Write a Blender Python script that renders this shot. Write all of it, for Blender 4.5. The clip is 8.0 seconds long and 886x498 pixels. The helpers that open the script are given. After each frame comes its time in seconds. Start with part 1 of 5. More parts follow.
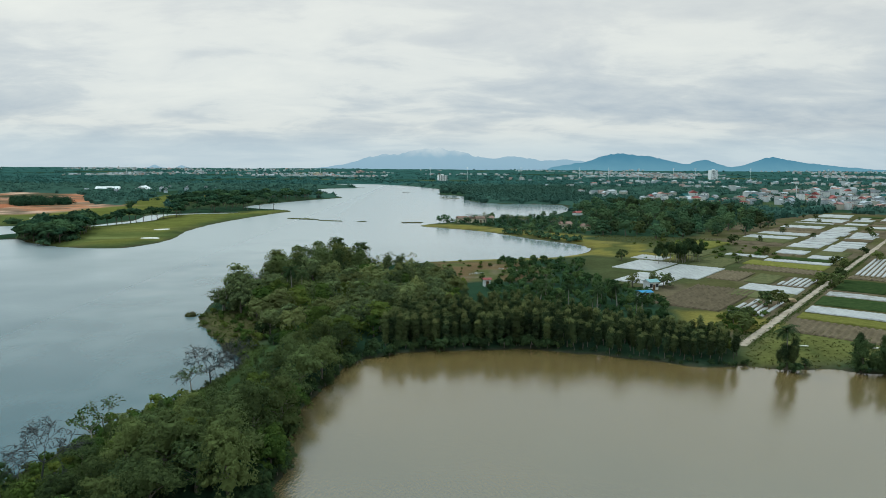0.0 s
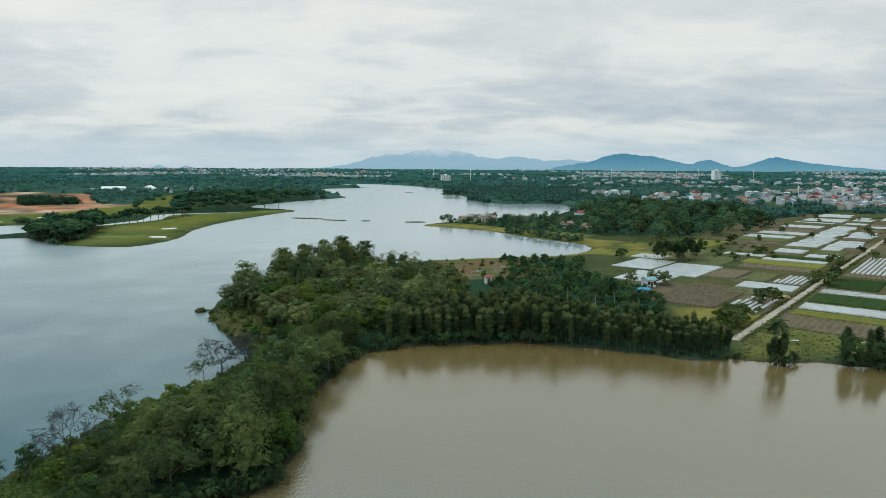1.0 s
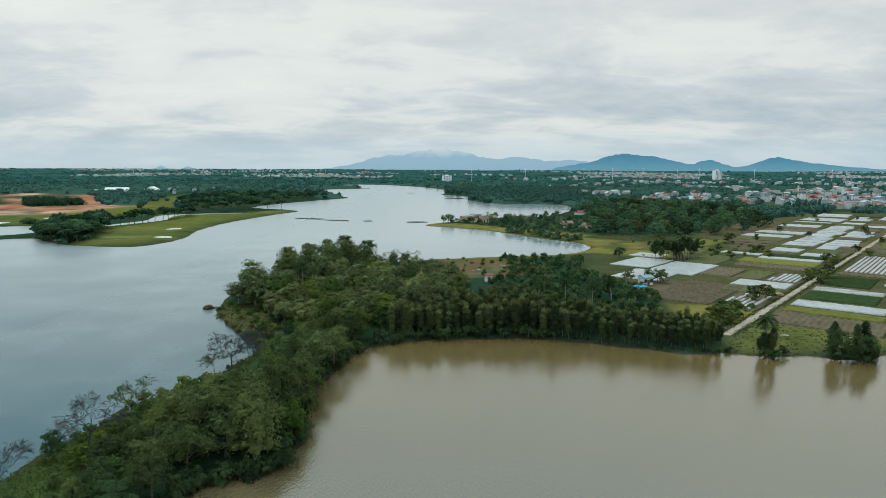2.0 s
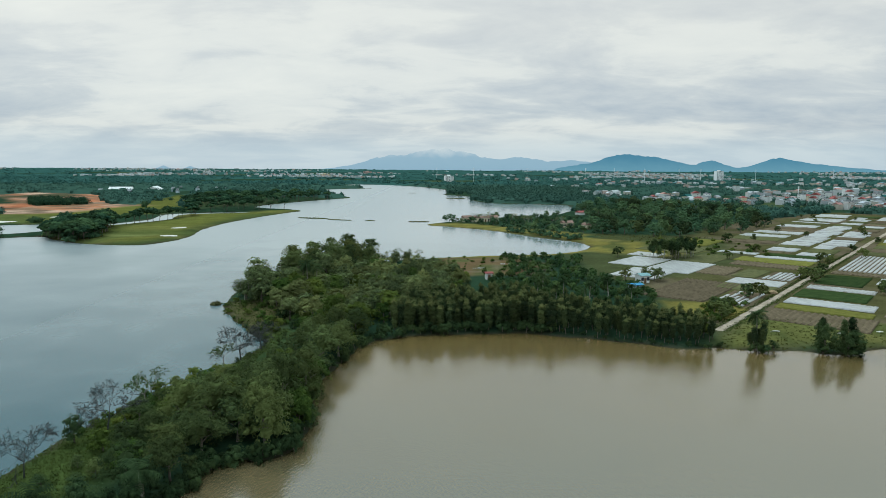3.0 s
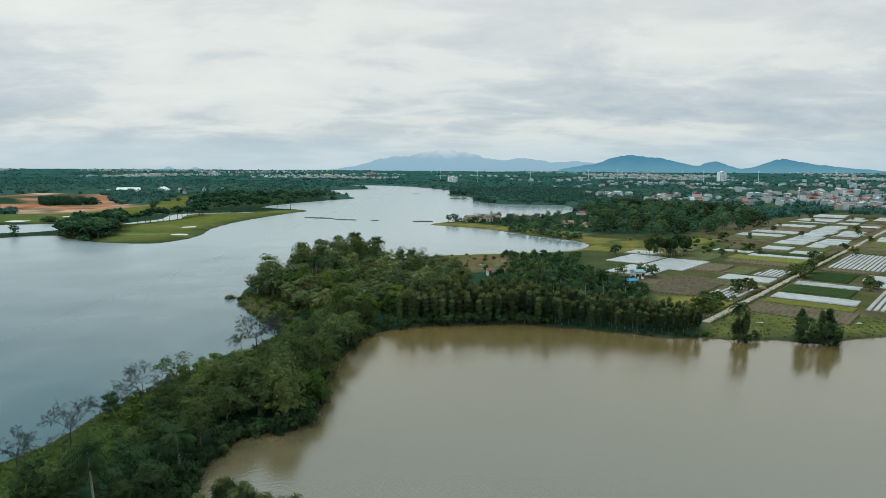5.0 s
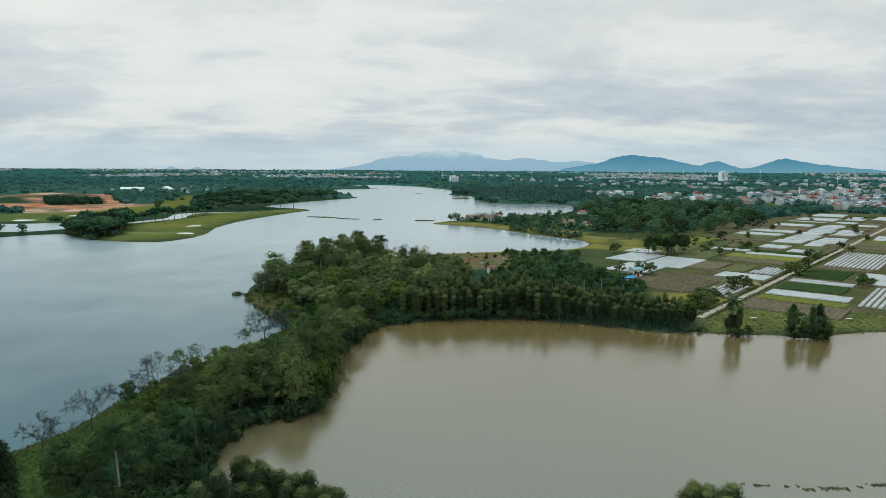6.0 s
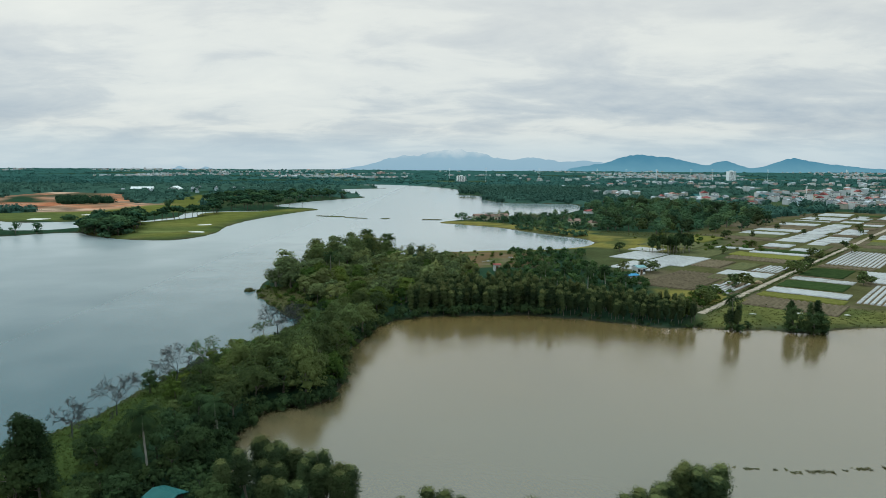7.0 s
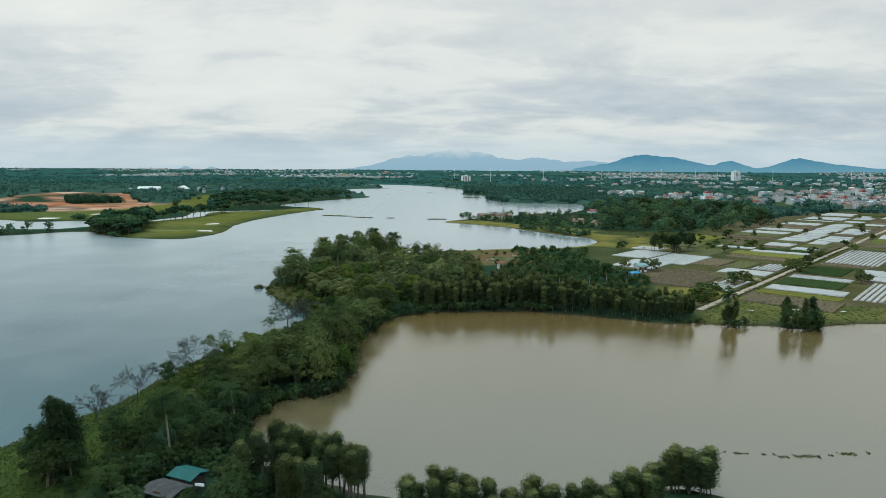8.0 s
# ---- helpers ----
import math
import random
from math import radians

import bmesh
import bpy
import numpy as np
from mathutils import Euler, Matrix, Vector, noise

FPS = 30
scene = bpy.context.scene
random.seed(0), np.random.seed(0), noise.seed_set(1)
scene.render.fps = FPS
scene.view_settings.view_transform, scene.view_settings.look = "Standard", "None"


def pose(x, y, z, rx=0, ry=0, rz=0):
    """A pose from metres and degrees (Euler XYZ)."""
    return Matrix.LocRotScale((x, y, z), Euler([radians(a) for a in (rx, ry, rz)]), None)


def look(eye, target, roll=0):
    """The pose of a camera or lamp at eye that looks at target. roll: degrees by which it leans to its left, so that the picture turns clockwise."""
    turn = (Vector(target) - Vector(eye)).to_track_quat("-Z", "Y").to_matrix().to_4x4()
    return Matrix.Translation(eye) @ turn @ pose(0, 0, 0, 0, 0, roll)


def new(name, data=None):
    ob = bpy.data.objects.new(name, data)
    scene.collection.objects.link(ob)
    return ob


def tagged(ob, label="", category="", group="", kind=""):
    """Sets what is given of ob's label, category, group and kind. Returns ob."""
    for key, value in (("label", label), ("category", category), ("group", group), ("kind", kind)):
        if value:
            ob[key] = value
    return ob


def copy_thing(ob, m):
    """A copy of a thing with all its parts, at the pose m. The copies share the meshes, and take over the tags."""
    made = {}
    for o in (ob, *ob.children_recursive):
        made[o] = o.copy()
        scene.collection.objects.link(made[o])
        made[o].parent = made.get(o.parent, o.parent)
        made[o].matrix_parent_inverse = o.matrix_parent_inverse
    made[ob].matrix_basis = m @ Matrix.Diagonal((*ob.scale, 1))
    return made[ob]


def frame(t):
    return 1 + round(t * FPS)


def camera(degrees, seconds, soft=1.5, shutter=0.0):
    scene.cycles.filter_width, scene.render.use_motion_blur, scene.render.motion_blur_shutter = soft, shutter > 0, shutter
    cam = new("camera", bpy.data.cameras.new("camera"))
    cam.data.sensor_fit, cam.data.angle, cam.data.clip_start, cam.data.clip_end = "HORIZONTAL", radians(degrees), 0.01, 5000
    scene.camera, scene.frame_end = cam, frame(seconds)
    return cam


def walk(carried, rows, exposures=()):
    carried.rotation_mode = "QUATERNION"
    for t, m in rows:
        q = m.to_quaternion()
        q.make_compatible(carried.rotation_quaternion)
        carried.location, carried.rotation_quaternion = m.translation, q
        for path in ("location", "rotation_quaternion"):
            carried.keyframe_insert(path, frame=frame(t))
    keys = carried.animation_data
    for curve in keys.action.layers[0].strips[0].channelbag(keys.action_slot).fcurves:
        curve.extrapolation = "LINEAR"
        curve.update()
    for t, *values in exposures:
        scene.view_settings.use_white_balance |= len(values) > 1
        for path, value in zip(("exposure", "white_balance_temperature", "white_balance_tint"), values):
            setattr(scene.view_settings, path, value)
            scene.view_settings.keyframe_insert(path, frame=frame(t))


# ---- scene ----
cam = camera(67.3, 8.0, soft=0.55)
PATH = [
    (0, (-0.379, -1.034, 47.082), (-0.348, 0.95, 46.837), 0.3),
    (0.5, (-0.216, -4.065, 47.094), (-0.191, -2.081, 46.848), 0.3),
    (1, (-0.137, -7.187, 47.126), (-0.116, -5.202, 46.881), 0.3),
    (1.5, (-0.073, -10.179, 47.205), (-0.055, -8.194, 46.961), 0.2),
    (3, (0.143, -19.074, 47.211), (0.154, -17.089, 46.968), 0.3),
    (3.5, (0.254, -22.027, 47.193), (0.261, -20.042, 46.951), 0.3),
    (4, (0.454, -24.944, 47.136), (0.456, -22.959, 46.896), 0.3),
    (4.5, (0.501, -27.869, 47.113), (0.501, -25.884, 46.873), 0.3),
    (6, (0.451, -36.752, 47.001), (0.445, -34.767, 46.76), 0.3),
    (6.5, (0.459, -39.711, 47.002), (0.442, -37.726, 46.761), 0.3),
    (7, (0.526, -42.704, 46.989), (0.499, -40.719, 46.747), 0.3),
    (7.5, (0.547, -45.676, 46.949), (0.51, -43.691, 46.707), 0.3),
    (8, (0.525, -48.634, 46.91), (0.484, -46.649, 46.668), 0.3),
]
walk(cam, [(t, look(eye, target, roll)) for t, eye, target, roll in PATH], [(0, 0.0, 6110, 5.0), (8, 0.0, 6110, 5.0)])

# ---------------------------------------------------------------- light
SUN_ELEV, SUN_AZ = radians(48), radians(-35)
world = bpy.data.worlds.new("overcast_sky")
scene.world = world
world.use_nodes = True


class Nodes:
    """A short way to write node trees."""

    def __init__(self, tree):
        self.tree = tree
        tree.nodes.clear()

    def add(self, kind, links=(), **values):
        n = self.tree.nodes.new(kind)
        for k, v in values.items():
            setattr(n, k, v)
        for socket, value in dict(links).items():
            self.put(n, socket, value)
        return n

    def put(self, n, socket, value):
        target = n.inputs[socket]
        if isinstance(value, tuple) and len(value) == 2 and hasattr(value[0], "outputs"):
            self.tree.links.new(value[0].outputs[value[1]], target)
        elif hasattr(value, "outputs"):
            self.tree.links.new(value.outputs[0], target)
        else:
            target.default_value = value

    def math(self, op, a, b=0.0):
        return self.add("ShaderNodeMath", {0: a, 1: b}, operation=op)

    def mix(self, fac, a, b, blend="MIX"):
        n = self.add("ShaderNodeMix", data_type="RGBA", blend_type=blend)
        for key, value in ((0, fac), (6, a), (7, b)):
            self.put(n, key, value)
        return (n, 2)

    def ramp(self, fac, stops):
        n = self.add("ShaderNodeValToRGB", {0: fac})
        e = n.color_ramp.elements
        while len(e) < len(stops):
            e.new(0.5)
        for slot, (p, c) in zip(e, stops):
            slot.position = p
            slot.color = (c, c, c, 1) if isinstance(c, (int, float)) else (*c, 1)
        return n

    def noise(self, vector, scale, detail=4.0, rough=0.55):
        return self.add("ShaderNodeTexNoise", {"Vector": vector, "Scale": scale, "Detail": detail, "Roughness": rough})


def build_sky():
    n = Nodes(world.node_tree)
    way = n.add("ShaderNodeTexCoord")
    xyz = n.add("ShaderNodeSeparateXYZ", {0: (way, "Generated")})
    lift = n.math("ADD", n.math("MAXIMUM", (xyz, 2), 0.0), 0.20)
    u, v = n.math("DIVIDE", (xyz, 0), lift), n.math("DIVIDE", (xyz, 1), lift)
    flat = n.add("ShaderNodeCombineXYZ", {0: u, 1: v, 2: 0.0})
    big = n.noise(n.add("ShaderNodeMapping", {"Vector": flat, "Location": (5.3, 1.1, 0), "Scale": (0.55, 0.85, 1)}), 1.0, 7.0, 0.55)
    n.put(big, "Distortion", 0.25)
    small = n.noise(n.add("ShaderNodeMapping", {"Vector": flat, "Location": (1.3, 7.7, 2), "Scale": (1.9, 2.6, 1)}), 1.0, 7.0, 0.6)
    n.put(small, "Distortion", 0.35)
    both = n.math("ADD", n.math("MULTIPLY", big, 0.60), n.math("MULTIPLY", small, 0.40))
    # the cloud is thinnest ahead and closes to both sides
    ahead = n.math("POWER", n.math("MULTIPLY", n.math("ADD", (xyz, 0), 0.05), 2.6), 2.0)
    rise = n.math("POWER", n.math("MULTIPLY", n.math("SUBTRACT", (xyz, 2), 0.17), 7.0), 2.0)
    thin = n.math("EXPONENT", n.math("MULTIPLY", n.math("ADD", ahead, rise), -1.0))
    both = n.math("ADD", both, n.math("MULTIPLY", n.math("SUBTRACT", thin, 0.45), 0.10))
    cover = n.ramp(both, [(0.37, 0.0), (0.46, 0.4), (0.51, 0.75), (0.62, 1.0)])
    low = n.ramp((xyz, 2), [(0.0, 1.0), (0.08, 0.85), (0.2, 0.0)])
    grey = n.mix(low, (0.64, 0.64, 0.63, 1), (0.44, 0.495, 0.55, 1))
    pale = n.mix(low, (0.88, 0.85, 0.77, 1), (0.82, 0.805, 0.75, 1))
    cloud = n.mix(cover, grey, pale)
    air = n.ramp((xyz, 2), [(0.0, 0.75), (0.025, 0.6), (0.055, 0.0)])
    cloud = n.mix(air, cloud, (0.53, 0.63, 0.69, 1))
    blue = n.add("ShaderNodeTexSky", sky_type="NISHITA", sun_disc=False, sun_elevation=SUN_ELEV, sun_rotation=SUN_AZ)
    behind = n.mix(1.0, (blue, 0), (0.1, 0.1, 0.1, 1), "MULTIPLY")
    overhead = n.ramp((xyz, 2), [(0.23, 0.46), (0.45, 0.50), (0.75, 1.0), (1.0, 1.12)])
    cool = n.ramp((xyz, 2), [(0.23, (1.0, 1.0, 1.0)), (0.5, (0.76, 0.96, 1.08))])
    back = n.add("ShaderNodeBackground", {"Color": n.mix(1.0, n.mix(0.94, behind, cloud), cool, "MULTIPLY"), "Strength": n.math("MULTIPLY", overhead, 2.18)})
    n.add("ShaderNodeOutputWorld", {0: back})


build_sky()
sun = new("sun", bpy.data.lights.new("sun", "SUN"))
sun.data.energy, sun.data.angle, sun.data.color = 1.4, radians(12), (1.0, 0.985, 0.96)
sun.matrix_world = look((0, 0, 0), (-math.sin(SUN_AZ) * math.cos(SUN_ELEV), -math.cos(SUN_AZ) * math.cos(SUN_ELEV), -math.sin(SUN_ELEV)))

# ---------------------------------------------------------------- materials


def finish(n, shader):
    n.add("ShaderNodeOutputMaterial", {0: shader})


def material(name):
    m = bpy.data.materials.new(name)
    m.use_nodes = True
    return m, Nodes(m.node_tree)


def surface(name, dark, light, scale=1.0, rough=0.9, bump=0.0, fine=8.0, spec=0.0, by_object=0.0, metal=0.0):
    """A plain surface: two tones at two scales, fine relief, and a shift from thing to thing."""
    m, n = material(name)
    place = n.add("ShaderNodeTexCoord")
    broad, grain = n.noise((place, "Object"), scale), n.noise((place, "Object"), scale * fine, 5.0, 0.65)
    both = n.math("ADD", n.math("MULTIPLY", broad, 0.6), n.math("MULTIPLY", grain, 0.4))
    tone = n.ramp(both, [(0.36, 0.0), (0.64, 1.0)])
    col = n.mix(tone, (*dark, 1), (*light, 1))
    if by_object:
        info = n.add("ShaderNodeObjectInfo")
        level = n.math("ADD", n.math("MULTIPLY", (info, "Random"), by_object), 1 - by_object / 2)
        col = (n.add("ShaderNodeVectorMath", {0: col, 1: n.add("ShaderNodeCombineXYZ", {0: level, 1: level, 2: level})}, operation="MULTIPLY"), 0)
    p = n.add("ShaderNodeBsdfPrincipled", {"Base Color": col, "Roughness": rough, "Specular IOR Level": spec, "Metallic": metal})
    if bump:
        n.put(p, "Normal", n.add("ShaderNodeBump", {"Strength": 0.6, "Distance": bump, "Height": both}))
    finish(n, p)
    return m


def foliage(name, dark, light, tip, through_light=0.28, spec=0.0, vary=0.6, patches=0.9):
    """Leaves: each clump has a tone of its own, each tree too."""
    m, n = material(name)
    info, geo = n.add("ShaderNodeObjectInfo"), n.add("ShaderNodeNewGeometry")
    place = n.add("ShaderNodeTexCoord")
    patch = n.noise((place, "Object"), patches, 3.0)
    f = n.math("ADD", n.math("MULTIPLY", (geo, "Random Per Island"), 0.32), n.math("MULTIPLY", patch, 0.68))
    col = n.mix(n.ramp(f, [(0.24, 0.0), (0.72, 1.0)]), (*dark, 1), (*light, 1))
    col = n.mix(n.math("POWER", (info, "Random"), 2.2), col, (*tip, 1))
    own = n.math("FRACT", n.math("MULTIPLY", (info, "Random"), 7.31))
    level = n.math("ADD", n.math("MULTIPLY", own, vary), 0.925 - vary / 2)
    col = (n.add("ShaderNodeVectorMath", {0: col, 1: n.add("ShaderNodeCombineXYZ", {0: level, 1: level, 2: level})}, operation="MULTIPLY"), 0)
    p = n.add("ShaderNodeBsdfPrincipled", {"Base Color": col, "Roughness": 0.65, "Specular IOR Level": spec})
    t = n.add("ShaderNodeBsdfTranslucent", {"Color": col})
    finish(n, n.add("ShaderNodeMixShader", {0: through_light, 1: p, 2: t}))
    return m


def water(name, body, mirror_tone, mirror_from, mirror_to, ripple, size, rough, gloss=1.0, ior=1.33, windy=1.0):
    """Still water with ripples; a colour shift with distance stands in for what it reflects."""
    m, n = material(name)
    place = n.add("ShaderNodeTexCoord")
    long = n.add("ShaderNodeMapping", {"Vector": (place, "Object"), "Rotation": (0, 0, 0.5), "Scale": (1.0, 0.45, 1.0)})
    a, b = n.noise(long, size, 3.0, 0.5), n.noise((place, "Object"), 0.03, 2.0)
    calm = n.ramp(b, [(0.35, 0.25), (0.65, 1.0)])
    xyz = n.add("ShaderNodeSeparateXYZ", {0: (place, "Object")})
    open_water = n.add("ShaderNodeMapRange", {0: (xyz, 0), 1: -130.0, 2: 10.0, 3: rough * windy, 4: rough})
    h = n.math("MULTIPLY", a, calm)
    way = n.math("ADD", (xyz, 1), n.math("MULTIPLY", n.math("SUBTRACT", b, 0.5), (mirror_to - mirror_from) * 0.8))
    share = n.add("ShaderNodeMapRange", {0: way, 1: mirror_from, 2: mirror_to})
    tint = n.mix(share, (*body, 1), (*mirror_tone, 1))
    p = n.add("ShaderNodeBsdfPrincipled", {"Base Color": tint, "Roughness": open_water, "IOR": ior, "Specular IOR Level": gloss})
    n.put(p, "Normal", n.add("ShaderNodeBump", {"Strength": 1.0, "Distance": ripple, "Height": h}))
    finish(n, p)
    return m


def land_material():
    """Land cover comes as a colour of the sheet; tufts, bare spots and relief are laid over it."""
    m, n = material("land")
    place, cover = n.add("ShaderNodeTexCoord"), n.add("ShaderNodeVertexColor", layer_name="cover")
    a, b, c = n.noise((place, "Object"), 0.09, 5.0), n.noise((place, "Object"), 0.9, 5.0, 0.7), n.noise((place, "Object"), 0.012, 4.0)
    level = n.math("ADD", n.math("ADD", n.math("MULTIPLY", a, 0.9), n.math("MULTIPLY", b, 0.9)), n.math("MULTIPLY", c, 0.5))
    level = n.math("SUBTRACT", level, 0.2)
    k = n.add("ShaderNodeCombineXYZ", {0: level, 1: level, 2: level})
    col = n.add("ShaderNodeVectorMath", {0: (cover, 0), 1: k}, operation="MULTIPLY")
    p = n.add("ShaderNodeBsdfPrincipled", {"Base Color": (col, 0), "Roughness": 0.95, "Specular IOR Level": 0.0})
    n.put(p, "Normal", n.add("ShaderNodeBump", {"Strength": 0.7, "Distance": 0.25, "Height": b}))
    finish(n, p)
    return m


def film_material():
    """Pale plastic film laid along the beds, slack and creased, with soil washed over it in long streaks."""
    m, n = material("plastic_film")
    place, info = n.add("ShaderNodeTexCoord"), n.add("ShaderNodeObjectInfo")
    lain = n.add("ShaderNodeMapping", {"Vector": (place, "Object"), "Rotation": (0, 0, -0.876), "Scale": (1.0, 0.16, 1.0)})
    across = n.add("ShaderNodeMapping", {"Vector": (place, "Object"), "Rotation": (0, 0, -0.876), "Scale": (0.12, 1.0, 1.0)})
    crease, streak = n.noise((place, "Object"), 1.6, 5.0, 0.65), n.noise(across, 0.9, 5.0, 0.6)
    beds = n.noise(lain, 0.5, 3.0)
    tone = n.mix(n.ramp(n.math("ADD", n.math("MULTIPLY", crease, 0.5), n.math("MULTIPLY", beds, 0.5)), [(0.38, 0.0), (0.62, 1.0)]), (0.215, 0.208, 0.195, 1), (0.36, 0.35, 0.33, 1))
    bare = n.math("ADD", streak, n.math("MULTIPLY", n.math("SUBTRACT", (info, "Random"), 0.5), 0.16))
    col = n.mix(n.ramp(bare, [(0.54, 0.0), (0.66, 0.8)]), tone, (0.13, 0.105, 0.075, 1))
    p = n.add("ShaderNodeBsdfPrincipled", {"Base Color": col, "Roughness": 0.45, "Specular IOR Level": 0.5})
    n.put(p, "Normal", n.add("ShaderNodeBump", {"Strength": 0.6, "Distance": 0.05, "Height": crease}))
    finish(n, p)
    return m


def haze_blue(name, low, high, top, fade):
    """Distant hills, far behind all the rest: they glow, with haze put into their blue."""
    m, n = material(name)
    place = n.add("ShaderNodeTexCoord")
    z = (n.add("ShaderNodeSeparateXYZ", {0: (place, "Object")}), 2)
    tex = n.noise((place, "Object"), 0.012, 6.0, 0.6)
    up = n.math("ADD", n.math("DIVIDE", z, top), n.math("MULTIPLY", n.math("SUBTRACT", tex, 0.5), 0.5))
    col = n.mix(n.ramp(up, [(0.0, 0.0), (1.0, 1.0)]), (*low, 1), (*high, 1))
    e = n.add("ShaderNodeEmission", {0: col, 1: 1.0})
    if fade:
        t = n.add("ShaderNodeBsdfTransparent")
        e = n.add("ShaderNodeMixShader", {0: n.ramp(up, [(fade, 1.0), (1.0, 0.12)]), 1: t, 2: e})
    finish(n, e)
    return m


M_LAND = land_material()
# paler grey further out: sky reflection put into the lake's colour
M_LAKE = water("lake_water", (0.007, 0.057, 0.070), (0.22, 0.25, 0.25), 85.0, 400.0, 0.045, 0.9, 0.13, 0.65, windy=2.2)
# muddy body; the browner far end also holds the trees' reflection
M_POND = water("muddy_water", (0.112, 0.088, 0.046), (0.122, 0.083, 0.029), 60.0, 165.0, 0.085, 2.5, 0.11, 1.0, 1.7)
M_LEAF = foliage("broad_leaves", (0.020, 0.034, 0.018), (0.110, 0.146, 0.053), (0.130, 0.148, 0.046))
# dark leaves; round the hut the tone also holds the lens's corner falloff
M_GROVELEAF = foliage("grove_leaves", (0.010, 0.022, 0.013), (0.058, 0.092, 0.037), (0.070, 0.098, 0.036))
M_PARKLEAF = foliage("parkland_leaves", (0.010, 0.032, 0.022), (0.055, 0.104, 0.052), (0.065, 0.11, 0.048), patches=0.4)
# paler than the broad leaves: haze over the peninsula is put into the tone
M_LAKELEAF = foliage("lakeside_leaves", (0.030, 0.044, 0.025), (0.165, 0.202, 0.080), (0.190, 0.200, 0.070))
M_ACACIA = foliage("acacia_leaves", (0.011, 0.025, 0.016), (0.066, 0.090, 0.038), (0.080, 0.098, 0.037))
# crown tops: light from above put in as a paler leaf tone
M_LITLEAF = foliage("lit_acacia_tops", (0.052, 0.068, 0.026), (0.140, 0.158, 0.060), (0.148, 0.155, 0.056))
M_SHRUB = foliage("shrub_leaves", (0.024, 0.054, 0.016), (0.090, 0.140, 0.030), (0.125, 0.145, 0.030))
M_DARKLEAF = foliage("orchard_leaves", (0.018, 0.044, 0.022), (0.072, 0.124, 0.044), (0.095, 0.135, 0.044))
M_PALM = foliage("palm_fronds", (0.016, 0.031, 0.014), (0.046, 0.072, 0.029), (0.054, 0.074, 0.028), 0.12)
M_WOODLEAF = foliage("woodland_leaves", (0.020, 0.052, 0.036), (0.105, 0.185, 0.092), (0.135, 0.195, 0.080), patches=0.35)
# distant woods: the blue-green of haze is put into the leaf colours
M_FAR = foliage("hazed_far_leaves", (0.013, 0.040, 0.033), (0.062, 0.120, 0.090), (0.055, 0.105, 0.075), 0.1, patches=0.035)
M_HAZYLEAF = foliage("hazed_horizon_leaves", (0.014, 0.048, 0.042), (0.048, 0.108, 0.090), (0.04, 0.09, 0.075), 0.1, patches=0.014)
M_BARK = surface("bark", (0.09, 0.075, 0.06), (0.2, 0.17, 0.14), 2.0, bump=0.03)
M_PALEBARK = surface("pale_bark", (0.19, 0.17, 0.14), (0.33, 0.30, 0.26), 2.0, bump=0.02)
M_TWIG = surface("bare_twigs", (0.035, 0.037, 0.036), (0.08, 0.08, 0.077), 3.0)
M_DRYLEAF = surface("dry_leaves", (0.05, 0.055, 0.045), (0.10, 0.10, 0.08), 3.0)
M_ROAD = surface("dirt_track", (0.21, 0.165, 0.12), (0.39, 0.32, 0.25), 0.4, bump=0.05, fine=7)
M_FILM = film_material()
M_SOIL = surface("tilled_soil", (0.082, 0.062, 0.038), (0.152, 0.118, 0.076), 0.4, bump=0.08, by_object=0.4)
M_CROP = surface("green_crop", (0.024, 0.042, 0.015), (0.048, 0.070, 0.024), 0.5, bump=0.15, by_object=0.5)
M_STRAW = surface("yellow_crop", (0.09, 0.09, 0.022), (0.16, 0.15, 0.04), 0.5, bump=0.12, by_object=0.3)
M_OLIVE = surface("weedy_plot", (0.055, 0.060, 0.026), (0.11, 0.105, 0.048), 0.5, bump=0.12, by_object=0.4)
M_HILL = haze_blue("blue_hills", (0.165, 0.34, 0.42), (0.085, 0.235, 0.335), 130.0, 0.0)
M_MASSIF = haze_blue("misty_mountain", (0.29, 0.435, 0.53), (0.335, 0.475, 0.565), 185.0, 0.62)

# ---------------------------------------------------------------- making meshes


class Geo:
    """Collects the corners and faces of one mesh."""

    def __init__(self):
        self.v, self.f, self.n = [], [], 0

    def add(self, verts, faces):
        verts = np.asarray(verts, float)
        self.v.append(verts)
        self.f.extend([[i + self.n for i in face] for face in faces])
        self.n += len(verts)

    def quads(self, corners):
        """corners: N x 3 x 3 or N x 4 x 3."""
        count, k = corners.shape[:2]
        self.v.append(corners.reshape(-1, 3))
        self.f.extend((np.arange(count * k).reshape(-1, k) + self.n).tolist())
        self.n += count * k

    def box(self, x0, x1, y0, y1, z0, z1):
        self.add([(x, y, z) for z in (z0, z1) for y in (y0, y1) for x in (x0, x1)],
                 [(0, 2, 3, 1), (4, 5, 7, 6), (0, 1, 5, 4), (2, 6, 7, 3), (0, 4, 6, 2), (1, 3, 7, 5)])

    def tube(self, points, radii, sides=6):
        points = [Vector(p) for p in points]
        rings = []
        for i, p in enumerate(points):
            way = (points[min(i + 1, len(points) - 1)] - points[max(i - 1, 0)]).normalized()
            a = way.orthogonal().normalized()
            b = way.cross(a)
            rings += [p + radii[i] * (math.cos(k) * a + math.sin(k) * b) for k in np.arange(sides) * 2 * math.pi / sides]
        faces = [(r * sides + k, r * sides + (k + 1) % sides, (r + 1) * sides + (k + 1) % sides, (r + 1) * sides + k)
                 for r in range(len(points) - 1) for k in range(sides)]
        faces.append([(len(points) - 1) * sides + k for k in range(sides)])
        self.add(rings, faces)

